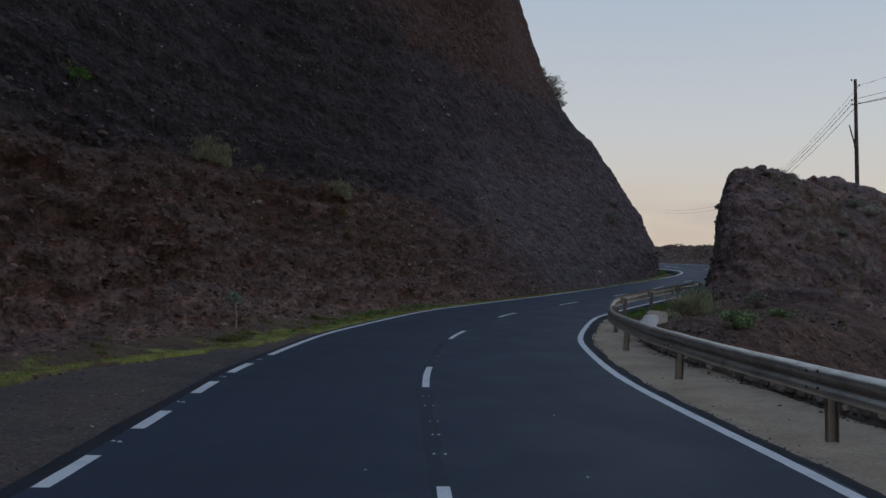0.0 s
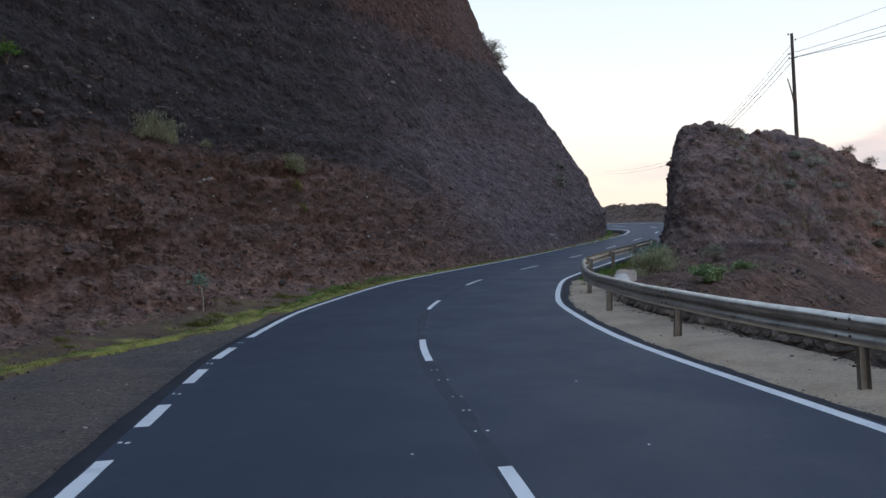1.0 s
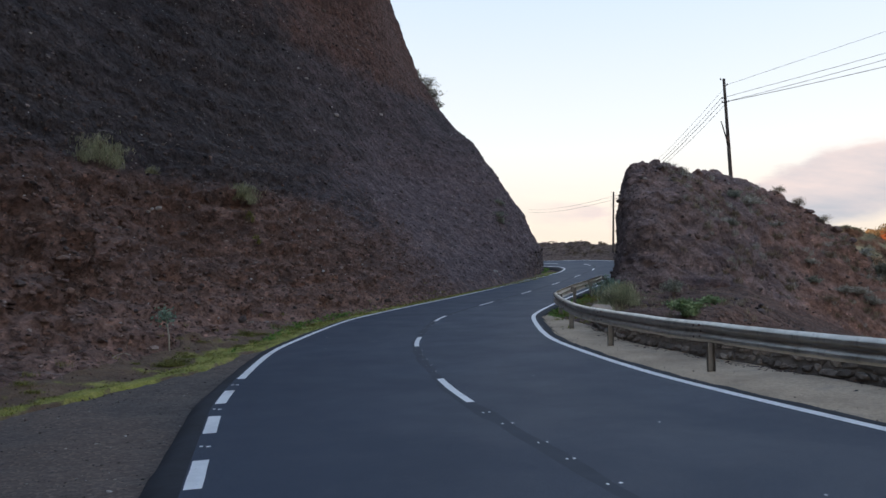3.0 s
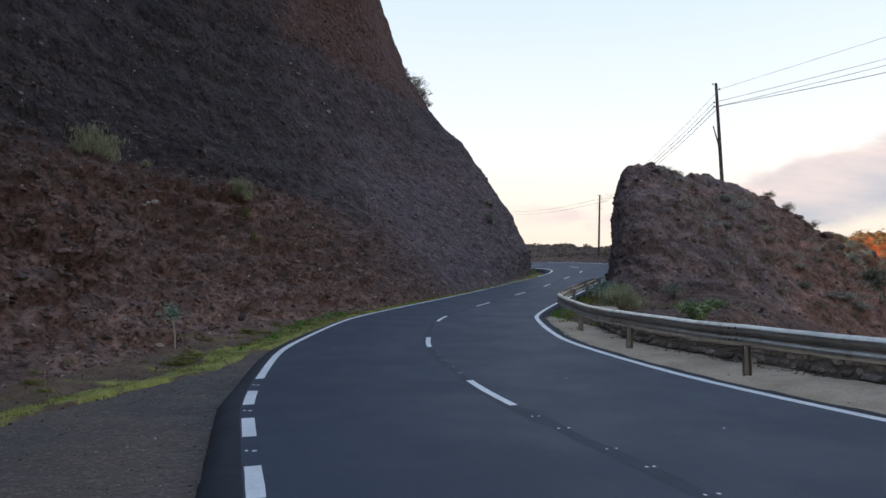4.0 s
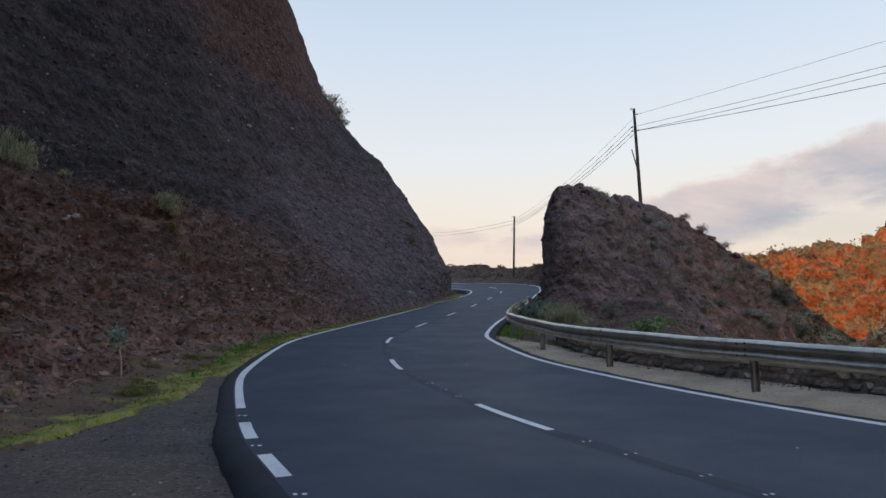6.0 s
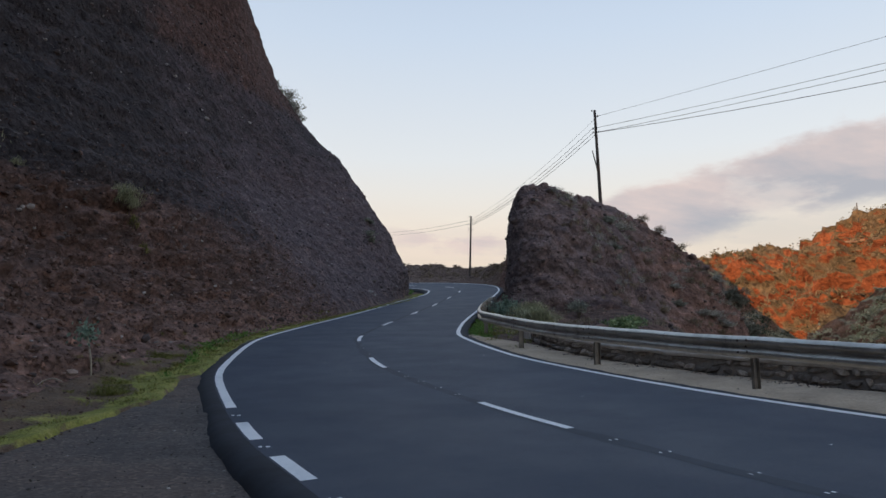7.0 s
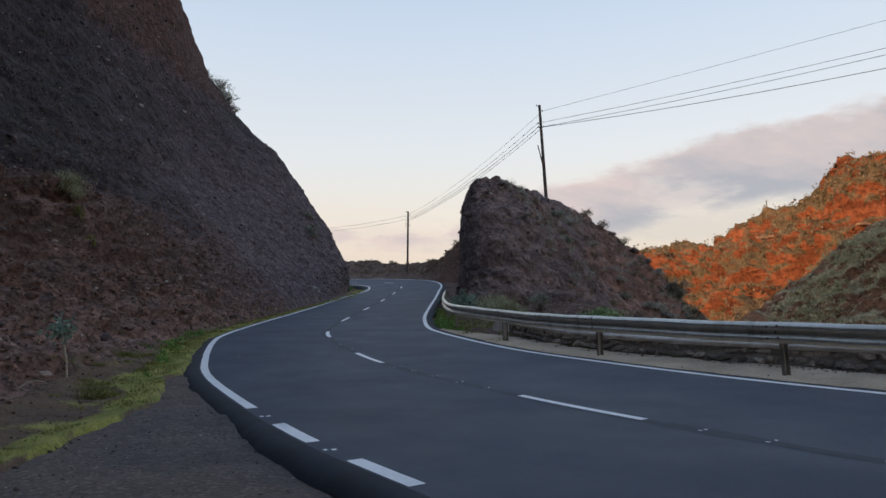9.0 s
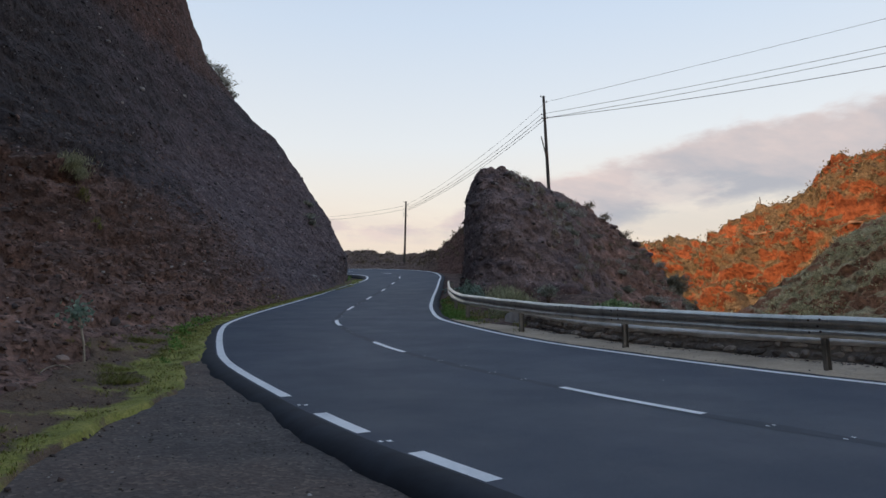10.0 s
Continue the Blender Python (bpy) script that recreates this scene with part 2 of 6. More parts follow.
def rock_material(name, dark, mid, red, pale, beds=True, lumps=1.0, cap=None):
    """Loose volcanic rock: dark and red-brown zones, grit, scattered stones, thin pale seams along the beds."""
    m, nt, b = material(name, 0.95)
    b.inputs["Specular IOR Level"].default_value = 0.25
    geo = nt.nodes.new("ShaderNodeNewGeometry")
    pos = geo.outputs["Position"]

    def maths(op, p, q, r=None):
        n = nt.nodes.new("ShaderNodeMath")
        n.operation = op
        for k, v in enumerate((p, q, r)):
            if isinstance(v, (int, float)):
                n.inputs[k].default_value = v
            elif v is not None:
                nt.links.new(v, n.inputs[k])
        return n.outputs[0]

    big = noise_node(nt, 0.22, 5, 0.6, pos)
    strat = noise_node(nt, 0.35, 6, 0.6, pos, (0.5, 0.5, 2.2))
    col = ramp_node(nt, strat, [(0.32, dark), (0.52, mid), (0.72, dark)])
    soil = None
    if beds:
        at = nt.nodes.new("ShaderNodeAttribute")
        at.attribute_name = "soil"
        soil = at.outputs["Fac"]
        fac = range_node(nt, maths('MULTIPLY_ADD', big, 1.3, soil), 0.75, 1.35)
    else:
        fac = range_node(nt, big, 0.35, 0.65)
    redc = ramp_node(nt, noise_node(nt, 0.9, 7, 0.62, pos), [(0.3, tuple(c * 0.55 for c in red)), (0.52, tuple(c * 0.9 for c in red)), (0.72, tuple(c * 1.3 for c in red))])
    col = mix_node(nt, fac, col, redc)
    if cap:
        tp = nt.nodes.new("ShaderNodeAttribute")
        tp.attribute_name = "cap"
        wob = maths('MULTIPLY_ADD', noise_node(nt, 0.45, 6, 0.65, pos), 1.0, tp.outputs["Fac"])
        glare_veil = nt.nodes.new("ShaderNodeAttribute")       # glare veil put into the colour: paler, purplish towards the corner
        glare_veil.attribute_name = "glare_veil"
        grey = maths('MULTIPLY_ADD', noise_node(nt, 0.3, 6, 0.65, pos), 0.9, glare_veil.outputs["Fac"])
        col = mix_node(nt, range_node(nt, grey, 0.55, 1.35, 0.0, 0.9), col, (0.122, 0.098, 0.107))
        col = mix_node(nt, range_node(nt, wob, 0.85, 1.25), col, cap)
    if soil is not None:      # the soil turns paler lowest down
        low = range_node(nt, maths('MULTIPLY_ADD', noise_node(nt, 0.8, 6, 0.65, pos), 0.9, soil), 1.62, 2.05)
        col = mix_node(nt, low, col, tuple(c * 1.35 for c in red))
    # stones: a few cells stand out lighter, the grit between is even
    cells = nt.nodes.new("ShaderNodeTexVoronoi")
    cells.inputs["Scale"].default_value = 5.5
    nt.links.new(pos, cells.inputs["Vector"])
    sep = nt.nodes.new("ShaderNodeSeparateColor")
    nt.links.new(cells.outputs["Color"], sep.inputs[0])
    stone = maths('MULTIPLY', range_node(nt, sep.outputs[0], 0.80, 0.92), range_node(nt, cells.outputs["Distance"], 0.42, 0.28))
    clod = noise_node(nt, 1.6, 7, 0.68, pos, (0.8, 0.8, 1.4))
    k = 0.45 * lumps
    col = mix_node(nt, 1.0, col, ramp_node(nt, clod, [(0.30, (1 - k, 1 - k, 1 - k)), (0.5, (1.0, 1.0, 1.0)), (0.70, (1 + 1.3 * k, 1 + 1.2 * k, 1 + 1.15 * k))]), 'MULTIPLY')
    fine = noise_node(nt, 9.0, 6, 0.75, pos)
    col = mix_node(nt, 1.0, col, ramp_node(nt, fine, [(0.28, (0.50, 0.50, 0.50)), (0.5, (1.0, 1.0, 1.0)), (0.72, (1.65, 1.62, 1.58))]), 'MULTIPLY')
    shade = mix_node(nt, 1.0, col, ramp_node(nt, sep.outputs[1], [(0.0, (0.45, 0.45, 0.47)), (0.5, (1.5, 1.45, 1.42)), (1.0, (2.2, 2.1, 2.0))]), 'MULTIPLY')
    col = mix_node(nt, stone, col, shade)
    flecks = range_node(nt, noise_node(nt, 2.6, 4, 0.6, pos, (0.6, 0.6, 1.8)), 0.69, 0.75, 0.0, 0.7)
    col = mix_node(nt, flecks, col, pale)
    if beds:
        bed = nt.nodes.new("ShaderNodeAttribute")
        bed.attribute_name = "bed"
        cx = nt.nodes.new("ShaderNodeCombineXYZ")
        nt.links.new(maths('MULTIPLY_ADD', noise_node(nt, 0.5, 4, 0.6, pos), 0.7, bed.outputs["Fac"]), cx.inputs[0])
        thin = range_node(nt, noise_node(nt, 1.15, 4, 0.7, cx.outputs[0]), 0.60, 0.65, 0.0, 0.65)
        gaps = maths('MULTIPLY', thin, range_node(nt, noise_node(nt, 0.9, 7, 0.75, pos), 0.47, 0.60))
        col = mix_node(nt, gaps, col, tuple(c * 0.75 for c in pale))
    nt.links.new(col, b.inputs["Base Color"])
    wob_pos = nt.nodes.new("ShaderNodeVectorMath")
    wob_pos.operation = 'MULTIPLY_ADD'
    nt.links.new(fine, wob_pos.inputs[0])
    wob_pos.inputs[1].default_value = (0.16, 0.16, 0.16)
    nt.links.new(pos, wob_pos.inputs[2])
    n0 = None
    strong = 0.42 * lumps
    for size, deep in ((2.6, 0.20), (6.5, 0.085)):
        lump = nt.nodes.new("ShaderNodeTexVoronoi")
        lump.inputs["Scale"].default_value = size
        nt.links.new(wob_pos.outputs[0], lump.inputs["Vector"])
        n0 = bump_node(nt, b, range_node(nt, lump.outputs["Distance"], 0.75, 0.05), strong, deep, n0)
    n1 = bump_node(nt, b, clod, 0.55 * lumps, 0.22, n0)
    n2 = bump_node(nt, b, stone, 0.7, 0.08, n1)
    bump_node(nt, b, fine, 0.7, 0.045, n2)
    return m


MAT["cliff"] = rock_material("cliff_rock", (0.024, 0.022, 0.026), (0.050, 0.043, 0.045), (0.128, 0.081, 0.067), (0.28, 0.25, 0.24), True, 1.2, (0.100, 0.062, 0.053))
MAT["mound"] = rock_material("mound_rock", (0.084, 0.065, 0.070), (0.190, 0.144, 0.139), (0.245, 0.154, 0.128), (0.36, 0.32, 0.28), True, 1.0)


def island_material(name, stops, rough=0.95, scale=9, bump=0.5, dist=0.01):
    m, nt, b = material(name, rough)
    geo = nt.nodes.new("ShaderNodeNewGeometry")
    c = ramp_node(nt, geo.outputs["Random Per Island"], stops)
    c = mix_node(nt, 1.0, c, ramp_node(nt, noise_node(nt, scale, 5), [(0.3, (0.7, 0.7, 0.7)), (0.7, (1.25, 1.25, 1.25))]), 'MULTIPLY')
    nt.links.new(c, b.inputs["Base Color"])
    bump_node(nt, b, noise_node(nt, scale * 3, 4), bump, dist)
    return m


def leaf_material(name, stops, rough=0.6):
    m, nt, b = material(name, rough)
    geo = nt.nodes.new("ShaderNodeNewGeometry")
    c = ramp_node(nt, geo.outputs["Random Per Island"], stops)
    c = mix_node(nt, 1.0, c, ramp_node(nt, noise_node(nt, 1.5, 3), [(0.3, (0.75, 0.75, 0.75)), (0.7, (1.2, 1.2, 1.2))]), 'MULTIPLY')
    nt.links.new(c, b.inputs["Base Color"])
    b.inputs["Specular IOR Level"].default_value = 0.25
    tr = nt.nodes.new("ShaderNodeBsdfTranslucent")       # light comes through thin leaves
    nt.links.new(c, tr.inputs["Color"])
    mx = nt.nodes.new("ShaderNodeMixShader")
    mx.inputs[0].default_value = 0.45
    nt.links.new(b.outputs[0], mx.inputs[1])
    nt.links.new(tr.outputs[0], mx.inputs[2])
    nt.links.new(mx.outputs[0], nt.nodes["Material Output"].inputs["Surface"])
    return m


def asphalt_material():
    m, nt, b = material("asphalt", 0.8)
    geo = nt.nodes.new("ShaderNodeNewGeometry")
    pos = geo.outputs["Position"]
    col = ramp_node(nt, noise_node(nt, 0.35, 6, 0.6, pos), [(0.3, (0.038, 0.050, 0.074)), (0.7, (0.048, 0.061, 0.089))])
    grain = noise_node(nt, 90, 3, 0.7, pos)
    col = mix_node(nt, 1.0, col, ramp_node(nt, grain, [(0.35, (0.72, 0.72, 0.72)), (0.65, (1.28, 1.28, 1.28))]), 'MULTIPLY')
    scuff = range_node(nt, noise_node(nt, 1.3, 7, 0.75, pos), 0.60, 0.75, 0.0, 0.35)
    col = mix_node(nt, scuff, col, (0.068, 0.084, 0.114))
    nt.links.new(col, b.inputs["Base Color"])
    nt.links.new(range_node(nt, noise_node(nt, 0.8, 5, 0.6, pos), 0.3, 0.7, 0.62, 0.74), b.inputs["Roughness"])
    b.inputs["Specular IOR Level"].default_value = 0.34
    n = bump_node(nt, b, noise_node(nt, 160, 2, 0.6, pos), 0.5, 0.004)
    bump_node(nt, b, noise_node(nt, 2.5, 4, 0.6, pos), 0.25, 0.01, n)
    return m


MAT["asphalt"] = asphalt_material()
MAT["seam"] = simple("bitumen_seam", (0.028, 0.036, 0.051), (0.040, 0.051, 0.071), 3, 0.8, 0.4, 0.004)

MAT["lip"] = simple("bitumen_edge", (0.012, 0.014, 0.019), (0.024, 0.029, 0.040), 2.5, 0.9, 0.5, 0.006)


def paint_material():
    m, nt, b = material("road_paint", 0.55)
    geo = nt.nodes.new("ShaderNodeNewGeometry")
    col = ramp_node(nt, noise_node(nt, 3, 7, 0.7), [(0.25, (0.62, 0.64, 0.66)), (0.5, (0.82, 0.83, 0.84)), (0.8, (0.88, 0.88, 0.88))])
    chip = range_node(nt, noise_node(nt, 40, 4, 0.7), 0.66, 0.72)
    col = mix_node(nt, chip, col, (0.10, 0.11, 0.12))
    nt.links.new(col, b.inputs["Base Color"])
    bump_node(nt, b, noise_node(nt, 120, 3), 0.4, 0.002)
    return m


MAT["paint"] = paint_material()


def gravel_material(name, a, c, pale):
    m, nt, b = material(name, 0.97)
    geo = nt.nodes.new("ShaderNodeNewGeometry")
    pos = geo.outputs["Position"]
    col = ramp_node(nt, noise_node(nt, 0.7, 7, 0.65, pos), [(0.28, a), (0.5, tuple((p + q) / 2 for p, q in zip(a, c))), (0.72, c)])
    col = mix_node(nt, range_node(nt, noise_node(nt, 0.35, 6, 0.65, pos), 0.40, 0.60, 0.0, 0.75), col, (0.120, 0.088, 0.072))
    vr = nt.nodes.new("ShaderNodeTexVoronoi")
    vr.inputs["Scale"].default_value = 30.0
    nt.links.new(pos, vr.inputs["Vector"])
    sp = nt.nodes.new("ShaderNodeSeparateColor")
    nt.links.new(vr.outputs["Color"], sp.inputs[0])
    col = mix_node(nt, 0.9, col, ramp_node(nt, sp.outputs[0], [(0.0, (0.7, 0.7, 0.7)), (0.8, (1.06, 1.06, 1.06)), (1.0, (1.6, 1.57, 1.52))]), 'MULTIPLY')
    col = mix_node(nt, range_node(nt, noise_node(nt, 9, 5, 0.7, pos), 0.68, 0.76), col, pale)
    nt.links.new(col, b.inputs["Base Color"])
    n = bump_node(nt, b, vr.outputs["Distance"], 0.35, 0.012)
    bump_node(nt, b, noise_node(nt, 3, 6, 0.6, pos), 0.6, 0.08, n)
    return m


MAT["gravel"] = gravel_material("gravel", (0.058, 0.051, 0.049), (0.130, 0.110, 0.100), (0.26, 0.245, 0.23))
MAT["soil"] = rock_material("soil", (0.070, 0.047, 0.040), (0.125, 0.082, 0.067), (0.155, 0.096, 0.076), (0.20, 0.17, 0.145), False)


def dust_material():
    m, nt, b = material("dusty_concrete", 0.95)
    geo = nt.nodes.new("ShaderNodeNewGeometry")
    pos = geo.outputs["Position"]
    col = ramp_node(nt, noise_node(nt, 0.8, 7, 0.62, pos), [(0.25, (0.28, 0.215, 0.155)), (0.5, (0.45, 0.350, 0.250)), (0.75, (0.55, 0.435, 0.320))])
    col = mix_node(nt, range_node(nt, noise_node(nt, 2.2, 7, 0.7, pos), 0.56, 0.70, 0.0, 0.7), col, (0.27, 0.23, 0.20))
    col = mix_node(nt, 1.0, col, ramp_node(nt, noise_node(nt, 22, 5, 0.7, pos), [(0.3, (0.75, 0.75, 0.75)), (0.7, (1.2, 1.2, 1.2))]), 'MULTIPLY')
    nt.links.new(col, b.inputs["Base Color"])
    n = bump_node(nt, b, noise_node(nt, 30, 4, 0.7, pos), 0.4, 0.01)
    bump_node(nt, b, noise_node(nt, 2, 5, 0.6, pos), 0.4, 0.05, n)
    return m


MAT["dust"] = dust_material()
MAT["track"] = simple("track_rubble", (0.22, 0.12, 0.075), (0.36, 0.22, 0.14), 0.8, 0.95, 0.6, 0.1)


def piece_material(name, stops):
    m, nt, b = material(name, 0.95)
    oi = nt.nodes.new("ShaderNodeObjectInfo")
    c = ramp_node(nt, oi.outputs["Random"], stops)
    c = mix_node(nt, 1.0, c, ramp_node(nt, noise_node(nt, 12, 6, 0.7), [(0.3, (0.6, 0.6, 0.6)), (0.7, (1.4, 1.4, 1.4))]), 'MULTIPLY')
    nt.links.new(c, b.inputs["Base Color"])
    bump_node(nt, b, noise_node(nt, 25, 5, 0.7), 0.8, 0.02)
    return m


MAT["wall_piece"] = piece_material("wall_stone_piece", [(0.0, (0.14, 0.125, 0.115)), (0.55, (0.25, 0.22, 0.20)), (0.85, (0.36, 0.315, 0.28)), (1.0, (0.48, 0.43, 0.385))])
MAT["mortar"] = simple("mortar", (0.44, 0.41, 0.38), (0.68, 0.64, 0.60), 4, 0.95, 0.7, 0.02)
MAT["core"] = simple("wall_core", (0.13, 0.115, 0.103), (0.26, 0.225, 0.20), 6, 0.95, 0.8, 0.02)
MAT["rubble"] = island_material("rubble_stone", [(0.0, (0.052, 0.043, 0.044)), (0.45, (0.085, 0.067, 0.063)), (0.8, (0.125, 0.090, 0.079)), (0.97, (0.17, 0.148, 0.135)), (1.0, (0.32, 0.29, 0.27))])
MAT["scoria"] = island_material("scoria_stone", [(0.0, (0.012, 0.012, 0.014)), (0.5, (0.035, 0.032, 0.034)), (0.85, (0.075, 0.066, 0.066)), (1.0, (0.17, 0.155, 0.15))])
MAT["clod"] = island_material("clod_stone", [(0.0, (0.070, 0.046, 0.040)), (0.5, (0.122, 0.079, 0.066)), (0.9, (0.19, 0.126, 0.105)), (1.0, (0.29, 0.235, 0.21))])
MAT["grit"] = island_material("grit_stone", [(0.0, (0.050, 0.046, 0.045)), (0.6, (0.105, 0.094, 0.088)), (0.9, (0.18, 0.165, 0.15)), (1.0, (0.42, 0.40, 0.37))])
MAT["red_stone"] = simple("pale_stone", (0.30, 0.29, 0.28), (0.45, 0.44, 0.43), 5, 0.9, 0.6, 0.02)


def steel_material():
    m, nt, b = material("galvanised_steel", 0.5, 0.75)
    geo = nt.nodes.new("ShaderNodeNewGeometry")
    pos = geo.outputs["Position"]
    col = ramp_node(nt, noise_node(nt, 2.2, 6, 0.65, pos), [(0.25, (0.42, 0.385, 0.325)), (0.55, (0.64, 0.595, 0.515)), (0.8, (0.76, 0.715, 0.63))])
    streak = range_node(nt, noise_node(nt, 1.0, 6, 0.7, pos, (6, 6, 0.7)), 0.52, 0.72, 0.0, 0.55)
    col = mix_node(nt, streak, col, (0.15, 0.125, 0.10))
    nt.links.new(col, b.inputs["Base Color"])
    nt.links.new(range_node(nt, noise_node(nt, 5, 5, 0.6, pos), 0.3, 0.7, 0.30, 0.48), b.inputs["Roughness"])
    bump_node(nt, b, noise_node(nt, 9, 4, 0.6, pos), 0.15, 0.004)
    return m


MAT["steel"] = steel_material()
MAT["post_steel"] = simple("post_steel", (0.15, 0.135, 0.115), (0.27, 0.25, 0.22), 5, 0.6, 0.15, 0.004, metal=0.3)
MAT["bolt"] = simple("rusty_bolt", (0.10, 0.055, 0.035), (0.20, 0.15, 0.12), 30, 0.7, 0.3, 0.002, metal=0.4)
MAT["wood"] = simple("pole_wood", (0.055, 0.045, 0.040), (0.13, 0.11, 0.095), 4, 0.9, 0.4, 0.01)
MAT["wire"] = simple("black_cable", (0.03, 0.03, 0.03), (0.05, 0.05, 0.05), 4, 0.6, 0)
MAT["porcelain"] = simple("insulator", (0.25, 0.24, 0.22), (0.35, 0.33, 0.31), 8, 0.35, 0)
MAT["moss"] = None


def moss_material():
    """Yellow-green moss and short grass over soil, broken up by bare ground."""
    m, nt, b = material("mossy_verge", 0.95)
    geo = nt.nodes.new("ShaderNodeNewGeometry")
    pos = geo.outputs["Position"]
    green = ramp_node(nt, noise_node(nt, 2.5, 6, 0.65, pos), [(0.3, (0.12, 0.125, 0.030)), (0.5, (0.235, 0.245, 0.050)), (0.7, (0.36, 0.335, 0.095))])
    soil = ramp_node(nt, noise_node(nt, 1.5, 6, 0.6, pos), [(0.3, (0.085, 0.055, 0.038)), (0.7, (0.18, 0.122, 0.078))])
    at = nt.nodes.new("ShaderNodeAttribute")
    at.attribute_name = "soil"
    f = nt.nodes.new("ShaderNodeMath")
    f.operation = 'MULTIPLY_ADD'
    nt.links.new(noise_node(nt, 1.1, 7, 0.7, pos), f.inputs[0])
    f.inputs[1].default_value = 1.9
    nt.links.new(at.outputs["Fac"], f.inputs[2])
    col = mix_node(nt, range_node(nt, f.outputs[0], 1.15, 1.45), green, soil)
    col = mix_node(nt, 1.0, col, ramp_node(nt, noise_node(nt, 30, 4, 0.7, pos), [(0.3, (0.6, 0.6, 0.6)), (0.7, (1.35, 1.35, 1.35))]), 'MULTIPLY')
    nt.links.new(col, b.inputs["Base Color"])
    n = bump_node(nt, b, noise_node(nt, 25, 5, 0.7, pos), 0.9, 0.03)
    bump_node(nt, b, noise_node(nt, 3, 5, 0.7, pos), 0.7, 0.1, n)
    return m


MAT["moss"] = moss_material()
MAT["grass"] = leaf_material("grass_blade", [(0.0, (0.11, 0.13, 0.03)), (0.5, (0.21, 0.22, 0.05)), (0.75, (0.31, 0.285, 0.09)), (1.0, (0.33, 0.26, 0.15))])
MAT["weed"] = leaf_material("weed_leaf", [(0.0, (0.08, 0.16, 0.04)), (0.6, (0.155, 0.29, 0.07)), (1.0, (0.26, 0.38, 0.11))])
MAT["leafy"] = leaf_material("shrub_leaf", [(0.0, (0.12, 0.19, 0.09)), (0.5, (0.23, 0.33, 0.15)), (0.85, (0.36, 0.45, 0.24)), (1.0, (0.46, 0.52, 0.33))])
MAT["broom"] = leaf_material("broom_leaf", [(0.0, (0.22, 0.24, 0.13)), (0.5, (0.38, 0.39, 0.23)), (1.0, (0.56, 0.54, 0.37))])
MAT["greyleaf"] = leaf_material("grey_green_leaf", [(0.0, (0.16, 0.175, 0.145)), (0.5, (0.28, 0.30, 0.24)), (1.0, (0.42, 0.43, 0.36))])
MAT["dry"] = leaf_material("dry_stem", [(0.0, (0.15, 0.12, 0.08)), (0.5, (0.27, 0.225, 0.155)), (1.0, (0.42, 0.355, 0.25))], 0.8)
MAT["silver"] = leaf_material("silvery_leaf", [(0.0, (0.26, 0.26, 0.22)), (0.5, (0.42, 0.41, 0.355)), (1.0, (0.58, 0.56, 0.49))], 0.8)
MAT["twig"] = simple("twig", (0.10, 0.075, 0.055), (0.19, 0.15, 0.115), 8, 0.9, 0.3, 0.01)
MAT["bluegreen"] = leaf_material("blue_green_leaf", [(0.0, (0.14, 0.22, 0.17)), (1.0, (0.29, 0.39, 0.31))])
MAT["pale_stem"] = simple("pale_bark", (0.26, 0.23, 0.18), (0.42, 0.38, 0.31), 12, 0.85, 0.2, 0.004)


def hill_material(name, rock1, rock2, scrub1, scrub2, lo, hi, sc=1.0, beds=0.0):
    """Bare rock on the steep parts and, with beds, along level bands; scrub on the rest, clumped at two sizes."""
    m, nt, b = material(name, 0.97)
    b.inputs["Specular IOR Level"].default_value = 0.15
    geo = nt.nodes.new("ShaderNodeNewGeometry")
    pos = geo.outputs["Position"]

    def maths(op, p, q, r=None):
        n = nt.nodes.new("ShaderNodeMath")
        n.operation = op
        for k, v in enumerate((p, q, r)):
            if isinstance(v, (int, float)):
                n.inputs[k].default_value = v
            elif v is not None:
                nt.links.new(v, n.inputs[k])
        return n.outputs[0]

    nz = nt.nodes.new("ShaderNodeSeparateXYZ")
    nt.links.new(geo.outputs["Normal"], nz.inputs[0])
    pz = nt.nodes.new("ShaderNodeSeparateXYZ")
    nt.links.new(pos, pz.inputs[0])
    f = maths('MULTIPLY_ADD', noise_node(nt, 0.045 * sc, 8, 0.62, pos), 1.5, nz.outputs["Z"])
    strata = noise_node(nt, 0.10 * sc, 8, 0.65, pos, (0.6, 0.6, 3.2))
    if beds:
        warp = maths('MULTIPLY_ADD', noise_node(nt, 0.03 * sc, 4, 0.6, pos), 9.0, pz.outputs["Z"])
        f = maths('MULTIPLY_ADD', maths('SINE', maths('MULTIPLY', warp, 0.40), 0), beds, f)
    # the strata bump's hollows take rock1: crevice shade put into the colour
    rock = ramp_node(nt, strata, [(0.30, rock1), (0.50, tuple((p + 2 * q) / 3 for p, q in zip(rock1, rock2))), (0.72, rock2)])
    scr = ramp_node(nt, noise_node(nt, 0.30 * sc, 8, 0.7, pos), [(0.30, scrub1), (0.70, scrub2)])
    col = mix_node(nt, range_node(nt, f, lo, hi), rock, scr)
    clump = noise_node(nt, 0.75 * sc, 6, 0.7, pos)
    # again dark hollows and light tops in the colour, following the clump bump
    col = mix_node(nt, 1.0, col, ramp_node(nt, clump, [(0.32, (0.42, 0.40, 0.40)), (0.5, (1, 1, 1)), (0.70, (1.45, 1.40, 1.35))]), 'MULTIPLY')
    nt.links.new(col, b.inputs["Base Color"])
    n = bump_node(nt, b, strata, 1.0, 2.6 / sc)
    bump_node(nt, b, clump, 1.0, 1.1 / sc, n)
    return m


